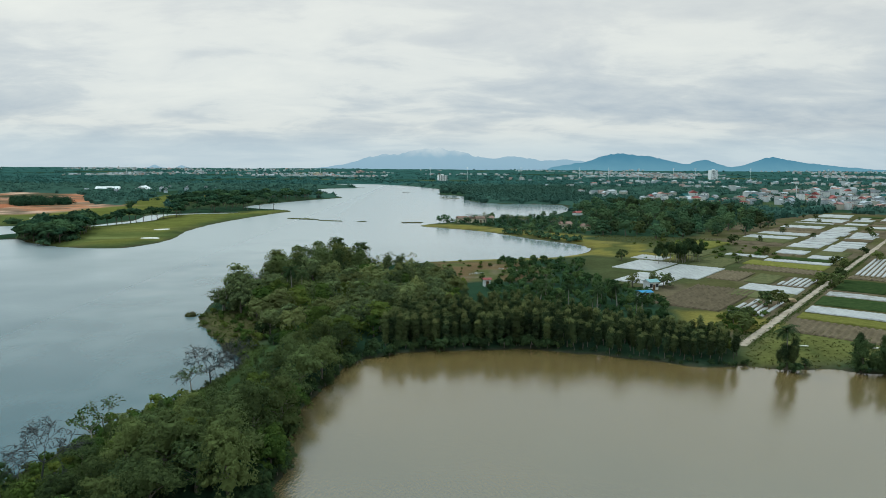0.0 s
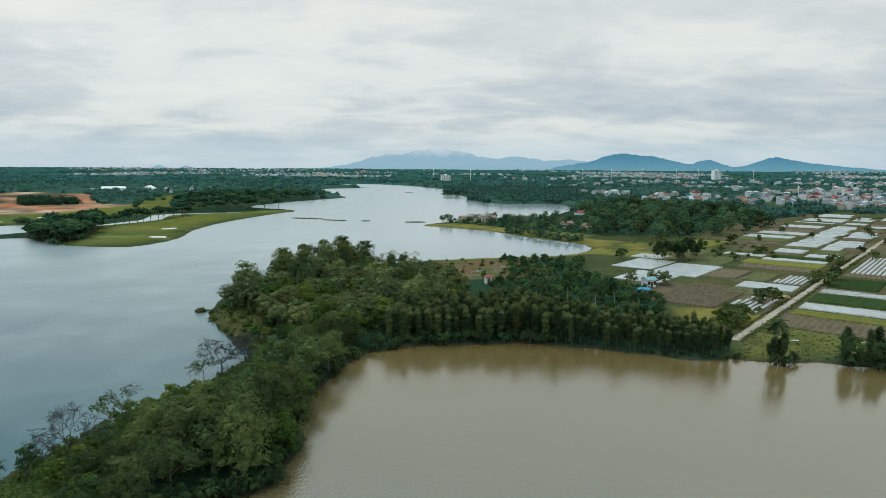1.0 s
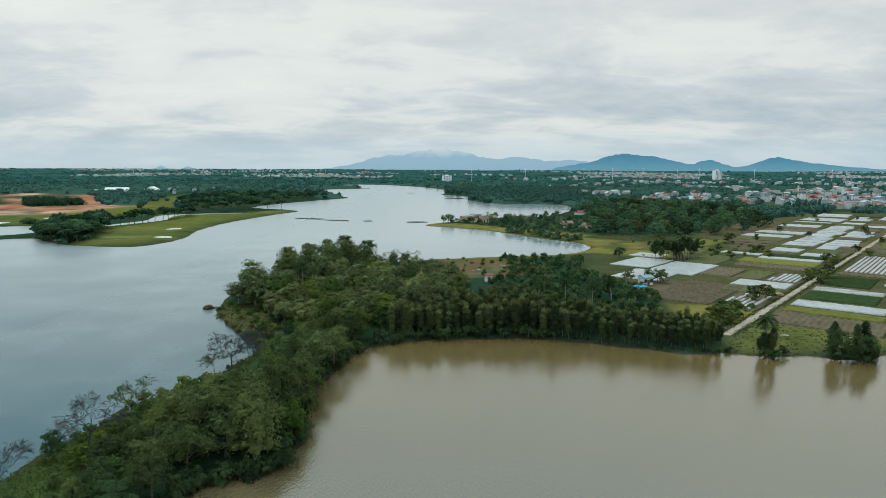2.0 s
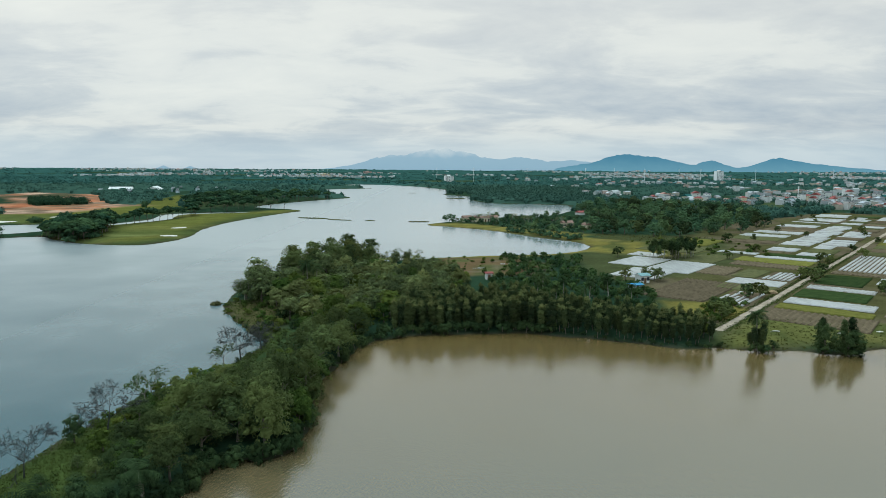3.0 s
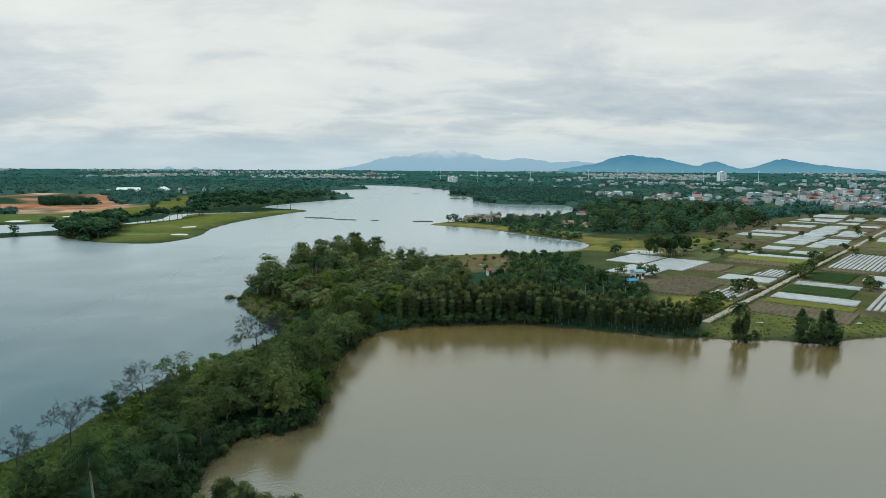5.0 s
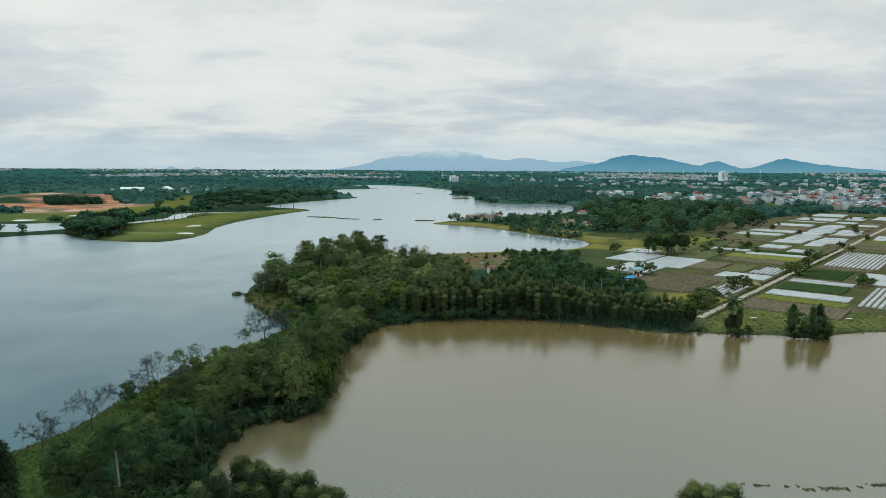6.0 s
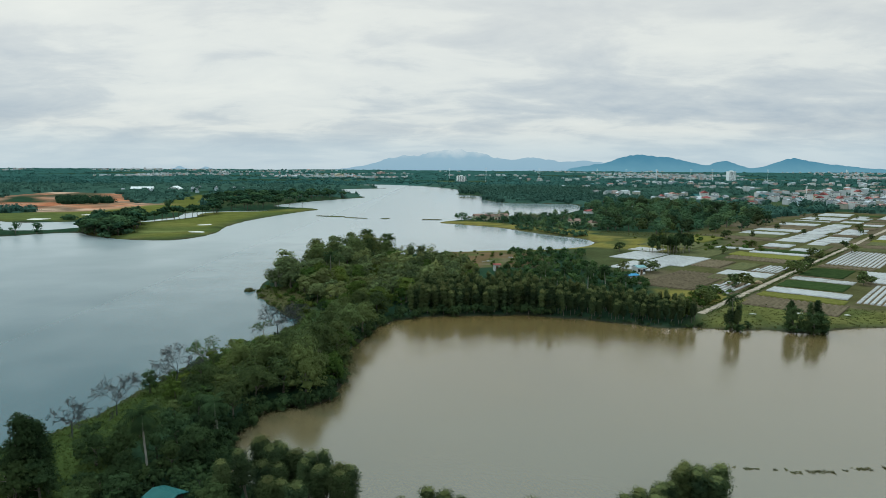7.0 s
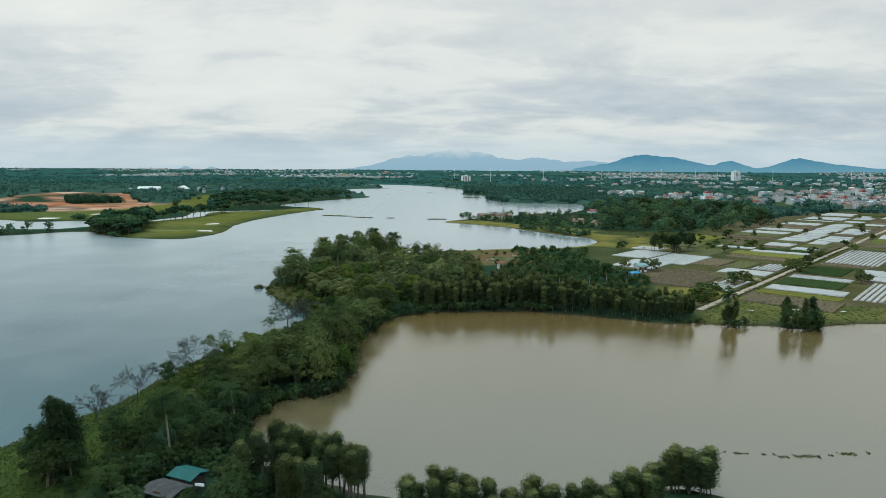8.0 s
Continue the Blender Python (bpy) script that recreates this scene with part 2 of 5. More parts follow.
    def mesh(self, name, mat, smooth=False):
        me = bpy.data.meshes.new(name)
        me.from_pydata(np.concatenate(self.v).tolist(), [], self.f)
        me.materials.append(mat)
        if smooth:
            me.shade_smooth()
        return me


def part(name, data, parent, label=""):
    ob = new(name, data)
    ob.parent = parent
    return tagged(ob, label)


def value_noise(x, y, scale, seed=0):
    """Smooth noise between -1 and 1 for arrays."""
    x, y = np.asarray(x, float) / scale, np.asarray(y, float) / scale
    i, j = np.floor(x), np.floor(y)
    fx, fy = x - i, y - j
    fx, fy = fx * fx * (3 - 2 * fx), fy * fy * (3 - 2 * fy)

    def h(a, b):
        s = np.sin(a * 127.1 + b * 311.7 + seed * 74.7) * 43758.5453
        return s - np.floor(s)
    top = h(i, j) * (1 - fx) + h(i + 1, j) * fx
    low = h(i, j + 1) * (1 - fx) + h(i + 1, j + 1) * fx
    return 2 * (top * (1 - fy) + low * fy) - 1


def curved(points, steps=5, closed=True):
    """A smooth line through the points."""
    p = np.array(points, float)
    n, out = len(p), []
    for i in range(n if closed else n - 1):
        if closed:
            a, b, c, d = (p[(i + k) % n] for k in (-1, 0, 1, 2))
        else:
            a, b, c, d = (p[min(max(i + k, 0), n - 1)] for k in (-1, 0, 1, 2))
        for s in np.arange(steps) / steps:
            out.append(0.5 * (2 * b + (c - a) * s + (2 * a - 5 * b + 4 * c - d) * s * s + (3 * b - a - 3 * c + d) * s ** 3))
    if not closed:
        out.append(p[-1])
    return np.array(out)


def depth_inside(poly, x, y):
    """Metres to the outline, positive inside."""
    best, inside = np.full(x.shape, 1e9), np.zeros(x.shape, bool)
    for (ax, ay), (bx, by) in zip(poly, np.roll(poly, -1, 0)):
        dx, dy = bx - ax, by - ay
        t = np.clip(((x - ax) * dx + (y - ay) * dy) / (dx * dx + dy * dy + 1e-9), 0, 1)
        best = np.minimum(best, (x - ax - t * dx) ** 2 + (y - ay - t * dy) ** 2)
        if ay != by:
            cross = ((ay > y) != (by > y)) & (x < (bx - ax) * (y - ay) / (by - ay) + ax)
            inside ^= cross
    return np.where(inside, 1, -1) * np.sqrt(best)


# ---------------------------------------------------------------- the plan of the shores
SPIT_WEST = [(-150, -260), (-105, -120), (-88, 0), (-79, 45), (-75, 60), (-71, 68), (-67, 79), (-64, 98), (-60, 112), (-56, 124), (-51.5, 132), (-48.5, 143),
             (-47, 151), (-47.5, 158), (-54, 167), (-63, 182), (-73, 200), (-75, 210), (-76, 235), (-66, 270), (-45, 298), (-18, 318)]
BAY = [(14, 331), (38, 338), (62, 343), (80, 359), (90, 378), (91, 396), (86, 408), (76, 420), (58, 447), (38, 484), (13, 508), (-11, 531),
       (10, 562), (32, 590), (58, 608), (84, 616), (108, 640), (134, 690), (152, 745), (160, 800), (156, 842), (112, 852), (70, 872), (47, 950), (62, 1010), (44, 1092), (6, 1152), (22, 1262), (1, 1459)]
FAR_SHORE = [(-100, 1711), (-227, 1799), (-245, 1600), (-161, 1472), (-235, 1380), (-174, 1111), (-137, 1013), (-167, 940), (-200, 850), (-215, 760), (-150, 706)]
GOLF_SHORE = [(-156, 670), (-165, 626), (-176, 561), (-178, 485), (-168, 430), (-171, 392), (-183, 377), (-213, 382), (-244, 402), (-265, 422), (-286, 412),
              (-307, 390), (-420, 350), (-760, 300), (-1000, 0), (-900, -300), (-400, -420)]
POND = [(-19, 155), (-9, 163.5), (8, 166), (25, 167), (42, 161), (57, 155), (66, 151), (74, 152), (84, 149), (93, 150), (100, 146), (113, 150), (133, 155), (200, 166),
        (290, 130), (270, -60), (160, -160), (85, -120), (70, -20), (50, 32), (41, 42), (34, 46), (24, 43), (5, 41), (-12, 43), (-25, 50), (-36, 56), (-38, 68),
        (-35, 83), (-28, 84), (-23, 90), (-25, 108), (-26, 126), (-22, 143)]
CHANNEL = [(-268, 505), (-262, 545), (-256, 575), (-268, 632), (-235, 660), (-190, 672), (-192, 662), (-236, 640), (-252, 620), (-240, 575), (-250, 530)]
GOLF_POND = [(-290, 440), (-330, 432), (-372, 445), (-420, 480), (-400, 520), (-358, 503), (-318, 514), (-288, 480)]

LAKE_LINE = curved(SPIT_WEST + BAY + FAR_SHORE + GOLF_SHORE, 4)
POND_LINE, CHANNEL_LINE, GOLF_POND_LINE = curved(POND, 5), curved(CHANNEL, 4), curved(GOLF_POND, 4)


def wet(x, y):
    """Metres from the shore, positive on water."""
    x, y = np.asarray(x, float), np.asarray(y, float)
    d = depth_inside(LAKE_LINE, x, y)
    for line in (POND_LINE, CHANNEL_LINE, GOLF_POND_LINE):
        near = (x > line[:, 0].min() - 60) & (x < line[:, 0].max() + 60) & (y > line[:, 1].min() - 60) & (y < line[:, 1].max() + 60)
        if near.any():
            d[near] = np.maximum(d[near], depth_inside(line, x[near], y[near]))
    return d + 0.9 * value_noise(x, y, 6.0, 3) + 0.5 * value_noise(x, y, 2.3, 4)


def land_height(x, y, d):
    land = np.maximum(-d, 0)
    flat = np.where((x > 70) & (y > 160), 0.25, 1.0)
    mound = 0.35 * value_noise(x, y, 17.0, 8) + 0.5 * value_noise(x, y, 60.0, 9) * (y > 360)
    z = 1.35 * (1 - np.exp(-land / 4.5)) + mound * flat * np.clip(land / 12, 0, 1)
    z = z + 26 * np.clip((y - 2300) / 2500, 0, 1) ** 2
    return np.where(d > 0, -np.minimum(0.4 * d, 2.5), z)


def height_at(x, y):
    x, y = np.atleast_1d(np.asarray(x, float)), np.atleast_1d(np.asarray(y, float))
    return land_height(x, y, wet(x, y))


def soft(poly, x, y, edge):
    """1 inside the outline, 0 outside, with a soft and ragged edge."""
    d = depth_inside(np.array(poly, float), x, y) + edge * 0.8 * value_noise(x, y, edge * 2.5, 21)
    return np.clip(d / edge * 0.5 + 0.5, 0, 1)


GOLF = [(-150, 706), (-156, 640), (-170, 560), (-172, 480), (-160, 425), (-165, 385), (-190, 370), (-250, 395), (-262, 500), (-256, 575), (-250, 640)]
GOLF_BACK = [(-330, 520), (-300, 560), (-262, 700), (-300, 760), (-330, 1050), (-420, 1050), (-360, 760), (-420, 600), (-520, 560), (-480, 500)]
RED_EARTH = [(-345, 760), (-362, 670), (-385, 620), (-430, 612), (-560, 660), (-680, 960), (-700, 1120), (-560, 1080), (-470, 910), (-400, 800)]
GREEN_MOUND = [(-486, 772), (-462, 756), (-438, 770), (-424, 792), (-446, 812), (-462, 850), (-530, 842), (-500, 800)]
GREEN_STRIP = [(-640, 900), (-560, 780), (-500, 770), (-560, 860), (-660, 980)]
WEST_LAWN = [(-330, 515), (-345, 590), (-400, 600), (-520, 610), (-520, 530), (-400, 525)]
FIELDS = [(84, 155), (130, 158), (190, 176), (360, 320), (560, 560), (420, 700), (260, 560), (120, 370), (78, 290), (74, 230)]
DRY_BANK = [(0, 318), (40, 325), (85, 345), (118, 330), (150, 350), (126, 395), (100, 420), (90, 440), (84, 410), (88, 380), (60, 352), (14, 336)]
HEADLAND_BANK = [(-14, 531), (14, 500), (42, 476), (64, 440), (86, 420), (110, 440), (70, 480), (40, 520), (16, 545)]
CLEARING = [(4, 262), (40, 262), (52, 296), (40, 322), (-4, 318), (-4, 285)]
BACK_MEADOW = [(66, 262), (84, 252), (150, 300), (185, 420), (150, 440), (112, 450), (100, 420), (126, 395), (150, 350), (118, 330), (85, 345), (66, 330)]
YELLOW_PATCH = [(72, 185), (94, 178), (104, 188), (96, 206), (78, 210)]
MEADOW = [(74, 150), (140, 154), (150, 170), (116, 180), (100, 184), (84, 172)]
NOSE_MEADOW = [(-76, 208), (-66, 182), (-54, 166), (-44, 172), (-48, 192), (-60, 212)]
SPIT_GRASS = [(-90, 0), (-76, 55), (-66, 82), (-66, 106), (-62, 134), (-55, 150), (-52, 166), (-42, 166), (-44, 140), (-48, 110), (-50, 80), (-52, 56), (-52, 20), (-70, -20)]


def build_ground():
    rows = np.concatenate([np.linspace(-700, 20, 40)[:-1], np.arange(20, 360, 1.9), 360 * 1.0135 ** np.arange(0, 195)])
    side = np.linspace(-1, 1, 285)
    y = np.repeat(rows[:, None], len(side), 1)
    reach = np.where(rows < 360, 300 + 0.62 * np.maximum(rows, 0), 523 + (rows - 360) * 0.72) + np.where(rows < 20, (20 - rows) * 1.2, 0)
    x = side[None, :] * reach[:, None]
    d = wet(x.ravel(), y.ravel()).reshape(x.shape)
    z = land_height(x, y, d)
    grass, dry, scrub = (0.070, 0.065, 0.027), (0.148, 0.126, 0.034), (0.022, 0.044, 0.024)
    soil, red, golf, mud = (0.12, 0.09, 0.062), (0.31, 0.175, 0.12), (0.100, 0.104, 0.026), (0.055, 0.049, 0.031)
    col = np.empty(x.shape + (3,))
    col[:] = scrub
    far = np.clip(value_noise(x, y, 140, 5) * 1.5 - 0.3, 0, 0.6)[..., None] * (y > 700)[..., None]
    col = col * (1 - far) + np.array((0.07, 0.085, 0.035)) * far

    def lay(tone, weight):
        nonlocal col
        col = col * (1 - weight[..., None]) + np.array(tone) * weight[..., None]

    lay(grass, soft(FIELDS, x, y, 6))
    lay(soil, soft(FIELDS, x, y, 6) * np.clip(value_noise(x, y, 22, 12) * 1.6, 0, 0.7))
    for poly, tone, edge in ((BACK_MEADOW, (0.055, 0.062, 0.026), 5), (GOLF, golf, 3), (GOLF_BACK, golf, 10), (RED_EARTH, red, 14), (DRY_BANK, dry, 4), (HEADLAND_BANK, dry, 5), (CLEARING, (0.118, 0.078, 0.040), 4),
                             (YELLOW_PATCH, dry, 3), (MEADOW, (0.102, 0.104, 0.032), 4), (SPIT_GRASS, (0.050, 0.072, 0.020), 4)):
        lay(tone, soft(poly, x, y, edge))
    lay((0.068, 0.078, 0.026), soft(MEADOW, x, y, 4) * np.clip(value_noise(x, y, 5, 85) * 2 - 0.2, 0, 0.8))
    lay((0.140, 0.128, 0.042), soft(MEADOW, x, y, 4) * np.clip(value_noise(x, y, 8, 86) * 2 - 0.5, 0, 0.7))
    banks = np.maximum(soft(DRY_BANK, x, y, 4), soft(HEADLAND_BANK, x, y, 5))
    lay((0.060, 0.070, 0.026), banks * np.clip(value_noise(x, y, 9, 80) * 2.2 - 0.3, 0, 0.8))
    lay((0.165, 0.135, 0.045), banks * np.clip(value_noise(x, y, 14, 81) * 2.0 - 0.5, 0, 0.7))
    lawn = soft(GOLF, x, y, 3)
    lay((0.042, 0.056, 0.022), lawn * np.clip(1.5 - (-d) / 10, 0, 1) * 0.9)
    lay((0.128, 0.122, 0.036), lawn * np.clip(value_noise(x, y, 30, 71) * 1.4, 0, 0.6))
    lay((0.072, 0.090, 0.028), lawn * np.clip(value_noise(x, y, 44, 72) * 1.8 - 0.4, 0, 0.7))
    lay((0.135, 0.145, 0.050), np.clip(1.6 - 1.6 * np.hypot((x + 206) / 26, (y - 420) / 8), 0, 1))
    cleared = soft(RED_EARTH, x, y, 10)
    lay((0.33, 0.115, 0.055), cleared * np.clip(value_noise(x * 0.7, y * 0.35, 40, 32) * 3 - 0.3, 0, 0.9))
    lay((0.46, 0.31, 0.22), cleared * np.clip(value_noise(x * 0.6 + y * 0.2, y * 0.3, 30, 73) * 3 - 0.5, 0, 0.85))
    lay((0.16, 0.10, 0.06), cleared * np.clip(value_noise(x * 0.5, y * 0.3, 26, 74) * 3 - 0.9, 0, 0.8))
    lay((0.105, 0.078, 0.052), cleared * np.clip(value_noise(x, y * 0.45, 15, 82) * 3 - 0.7, 0, 0.85))
    lay((0.42, 0.17, 0.085), cleared * np.clip(value_noise(x * 0.5, y * 0.6, 12, 83) * 3 - 1.1, 0, 0.8))
    lay((0.05, 0.056, 0.03), cleared * np.clip(value_noise(x, y * 0.5, 62, 84) * 3 - 0.9, 0, 0.9))
    for poly in (GREEN_MOUND, GREEN_STRIP):
        lay(scrub, soft(poly, x, y, 8))
    lay((0.08, 0.095, 0.03), soft(WEST_LAWN, x, y, 5))
    lay((0.07, 0.082, 0.03), soft(CLEARING, x, y, 4) * np.clip(value_noise(x, y, 11, 75) * 2.2 + 0.1, 0, 0.85))
    lay((0.17, 0.135, 0.09), soft(CLEARING, x, y, 4) * np.clip(value_noise(x, y, 7, 76) * 2.5 - 1.0, 0, 0.7))
    lay(grass, soft(NOSE_MEADOW, x, y, 5))
    lay(mud, np.clip(1.2 - (-d) / 1.6, 0, 1))
    geo = Geo()
    r, c = x.shape
    geo.v, geo.n = [np.stack([x, y, z], -1).reshape(-1, 3)], r * c
    k = np.arange(r * c).reshape(r, c)
    geo.f = np.stack([k[:-1, :-1], k[:-1, 1:], k[1:, 1:], k[1:, :-1]], -1).reshape(-1, 4).tolist()
    me = geo.mesh("ground", M_LAND, True)
    layer = me.color_attributes.new("cover", "FLOAT_COLOR", "POINT")
    layer.data.foreach_set("color", np.concatenate([col.reshape(-1, 3), np.ones((r * c, 1))], 1).ravel())
    tagged(new("ground", me), "green land with grass, scrub and bare soil", "ground", kind="structure")


def sheet(name, outline, z, mat, label):
    geo = Geo()
    geo.add([(px, py, z) for px, py in outline], [list(range(len(outline)))])
    return tagged(new(name, geo.mesh(name, mat)), label, "water", kind="structure")


build_ground()
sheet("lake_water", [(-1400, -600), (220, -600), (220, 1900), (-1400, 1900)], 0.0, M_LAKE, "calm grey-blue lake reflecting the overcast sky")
grown = POND_LINE - POND_LINE.mean(0)
brim = POND_LINE + 4.0 * grown / np.linalg.norm(grown, axis=1)[:, None]
brim[:, 1] += 2.2 * ((POND_LINE[:, 0] < -23) & (POND_LINE[:, 1] > 80) & (POND_LINE[:, 1] < 91))
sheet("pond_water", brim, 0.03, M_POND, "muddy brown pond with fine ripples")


def build_mountains(name, crest, y, depth, mat, seed, label):
    """A range of hills with spurs and gullies, from its crest line."""
    crest = curved(crest, 6, closed=False)
    xs = np.linspace(crest[0, 0], crest[-1, 0], 260)
    top = np.interp(xs, crest[:, 0], crest[:, 1])
    top = top * (1 + 0.05 * value_noise(xs, 0 * xs, 60, seed) + 0.03 * value_noise(xs, 0 * xs, 22, seed + 1))
    fall = np.linspace(0, 1, 24)
    X = np.repeat(xs[None], 24, 0) + 25 * value_noise(np.repeat(xs[None], 24, 0), fall[:, None] * 400, 90, seed + 2) * fall[:, None]
    Y = y - depth * fall[:, None] + 0 * X
    Z = top[None] * (1 - fall[:, None]) ** 1.3 * (1 + 0.22 * value_noise(X, Y, 110, seed + 3) * np.minimum(fall[:, None] * 5, 1)) - 1
    geo = Geo()
    geo.v, geo.n = [np.stack([X, Y, Z], -1).reshape(-1, 3)], X.size
    k = np.arange(X.size).reshape(X.shape)
    geo.f = np.stack([k[:-1, :-1], k[1:, :-1], k[1:, 1:], k[:-1, 1:]], -1).reshape(-1, 4).tolist()
    tagged(new(name, geo.mesh(name, mat, True)), label, "mountain", kind="structure")


MASSIF = [(-1100, 8), (-926, 28), (-655, 62), (-422, 126), (-268, 138), (3, 182), (119, 170), (260, 140), (400, 112), (520, 120), (610, 128), (720, 108), (860, 98), (1000, 104), (1150, 84), (1500, 40)]
HILLS = [(700, 30), (850, 62), (940, 76), (1015, 88), (1130, 122), (1286, 150), (1400, 136), (1521, 128), (1640, 100), (1758, 76), (1800, 88), (1874, 112), (1950, 92),
         (2073, 58), (2200, 84), (2344, 126), (2480, 112), (2622, 90), (2900, 62), (3130, 46), (3400, 30)]
LOW_HILLS = [(-2090, 26), (-2040, 38), (-2003, 54), (-1965, 40), (-1920, 30), (-1860, 30), (-1812, 50), (-1765, 34), (-1690, 20)]
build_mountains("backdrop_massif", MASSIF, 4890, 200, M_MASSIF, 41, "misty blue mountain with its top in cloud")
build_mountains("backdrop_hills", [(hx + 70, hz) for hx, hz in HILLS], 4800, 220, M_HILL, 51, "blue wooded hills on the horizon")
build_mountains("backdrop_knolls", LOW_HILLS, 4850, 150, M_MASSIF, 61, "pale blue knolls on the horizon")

# ---------------------------------------------------------------- plants


def ball(level):
    bm = bmesh.new()
    bmesh.ops.create_icosphere(bm, subdivisions=level, radius=1.0)
    out = np.array([v.co[:] for v in bm.verts]), [[v.index for v in f.verts] for f in bm.faces]
    bm.free()
    return out


BALL_ROUGH, BALL = ball(1), ball(2)


def leaf_cards(rng, lobes, count, leaf, droop=0.0, under=-0.55, tuft=0):
    """Many small leaves spread over the skins of overlapping lobes; with tuft, gathered that many at a time into domed sprays."""
    lobes, count, leaf = np.asarray(lobes, float), count * 2, leaf * 0.82
    spots = max(count // tuft, 4) if tuft else count
    share = lobes[:, 3] * lobes[:, 4] + lobes[:, 5] * lobes[:, 3]
    pick = rng.choice(len(lobes), spots * 2, p=share / share.sum())
    way = rng.normal(size=(spots * 2, 3))
    way /= np.linalg.norm(way, axis=1)[:, None]
    way[:, 2] = np.where(way[:, 2] < under, -way[:, 2], way[:, 2])
    r = (rng.uniform(0.78, 1.1, spots * 2) + 0.3 * rng.uniform(0, 1, spots * 2) ** 6)[:, None]
    p = lobes[pick, :3] + way * lobes[pick, 3:] * r + rng.normal(size=way.shape) * lobes[pick, 3:].min(1)[:, None] * 0.12
    keep = np.ones(len(p), bool)
    for k, lobe in enumerate(lobes):
        q = (((p - lobe[:3]) / lobe[3:]) ** 2).sum(1)
        keep &= (q > 0.62) | (pick == k)
    p, way, pick = p[keep][:spots], way[keep][:spots], pick[keep][:spots]
    up = way * 0.7 + np.array((0, 0, 0.55)) + rng.normal(scale=0.45 if not tuft else 0.2, size=p.shape)
    up /= np.linalg.norm(up, axis=1)[:, None]
    if tuft:
        reach = lobes[pick, 3:].min(1) * 0.5 * rng.uniform(0.55, 1.3, len(p))
        p, up, reach = np.repeat(p, tuft, 0), np.repeat(up, tuft, 0), np.repeat(reach, tuft)[:, None]
        side = np.cross(up, rng.normal(size=p.shape))
        side /= np.linalg.norm(side, axis=1)[:, None]
        out = np.sqrt(rng.uniform(0, 1, (len(p), 1)))
        p = p + side * reach * out - (up + np.array((0, 0, 0.5))) * reach * 0.5 * out ** 2
        up = up + side * out * 0.6 + rng.normal(scale=0.28, size=p.shape)
        up /= np.linalg.norm(up, axis=1)[:, None]
    a = np.cross(up, rng.normal(size=p.shape))
    a /= np.linalg.norm(a, axis=1)[:, None]
    b = np.cross(up, a)
    s = leaf * rng.uniform(0.55, 1.25, len(p))[:, None]
    hang = np.array((0, 0, -1.0)) * s * (0.35 + droop)
    return np.stack([p - a * s * 0.7 - b * s * 0.7 + up * s * 0.2, p + a * s + hang, p + b * s * 0.85], 1)


def crown_mesh(name, rng, lobes, count, leaf, mat, droop=0.0, core=0.54, under=-0.55, tuft=20):
    geo = Geo()
    geo.quads(leaf_cards(rng, lobes, count, leaf, droop, under, tuft))
    v, f = BALL_ROUGH
    for lobe in lobes:
        wob = 1 + rng.uniform(-0.16, 0.16, len(v))[:, None]
        geo.add(np.array(lobe[:3]) + v * wob * np.array(lobe[3:]) * core, f)
    return geo.mesh(name, mat)


def trunk_mesh(name, rng, height, radius, spread, limbs, mat, stems=1, sides=6):
    geo = Geo()
    for s in range(stems):
        ox, oy = (0, 0) if stems == 1 else rng.uniform(-spread * 0.35, spread * 0.35, 2)
        lean = rng.uniform(-0.06, 0.06, 2) * height
        pts = [(ox + lean[0] * t + rng.uniform(-0.1, 0.1), oy + lean[1] * t + rng.uniform(-0.1, 0.1), -0.5 + (height + 0.5) * t) for t in (0, 0.25, 0.5, 0.75, 1)]
        geo.tube(pts, [radius * k for k in (1.3, 1.0, 0.85, 0.6, 0.25)], sides)
        for k in range(limbs):
            z0 = rng.uniform(0.35, 0.75)
            a = rng.uniform(0, 6.28)
            base = np.array([ox + lean[0] * z0, oy + lean[1] * z0, height * z0])
            end = base + np.array([math.cos(a) * spread, math.sin(a) * spread, height * rng.uniform(0.12, 0.3)])
            mid = (base + end) / 2 + np.array([0, 0, height * 0.05])
            geo.tube([base, mid, end], [radius * 0.5, radius * 0.35, radius * 0.12], 5)
    return geo.mesh(name, mat, True)


def tree(name, label, category, trunk, crown):
    root = tagged(new(name), label, category)
    part("trunk", trunk, root)
    part("crown", crown, root)
    return root


def broadleaf(seed, h, r, count, leaf, mat, name="broadleaf_tree", label="dense dark-green broadleaf tree with a rounded crown", limbs=4, droop=0.0, low=0.12):
    rng = np.random.default_rng(seed)
    lobes = [(rng.uniform(-0.12, 0.12) * r, rng.uniform(-0.12, 0.12) * r, h * 0.62, r * 0.72, r * 0.72, h * 0.34)]
    for k in range(8):
        a, d = k * 0.785 + rng.uniform(-0.5, 0.5), r * rng.uniform(0.40, 0.82)
        z = h * rng.uniform(low + 0.08, 0.80)
        s = r * rng.uniform(0.26, 0.52)
        lobes.append((math.cos(a) * d, math.sin(a) * d, z, s, s, s * rng.uniform(0.6, 0.85)))
    for k in range(3):
        s = r * rng.uniform(0.28, 0.42)
        lobes.append((rng.uniform(-0.4, 0.4) * r, rng.uniform(-0.4, 0.4) * r, h * rng.uniform(0.84, 0.93), s, s, s * 0.7))
    return tree(name, label, "tree", trunk_mesh("trunk", rng, h * 0.7, 0.03 * h, r * 0.5, limbs, M_BARK),
                crown_mesh("crown", rng, lobes, count, leaf, mat, droop))


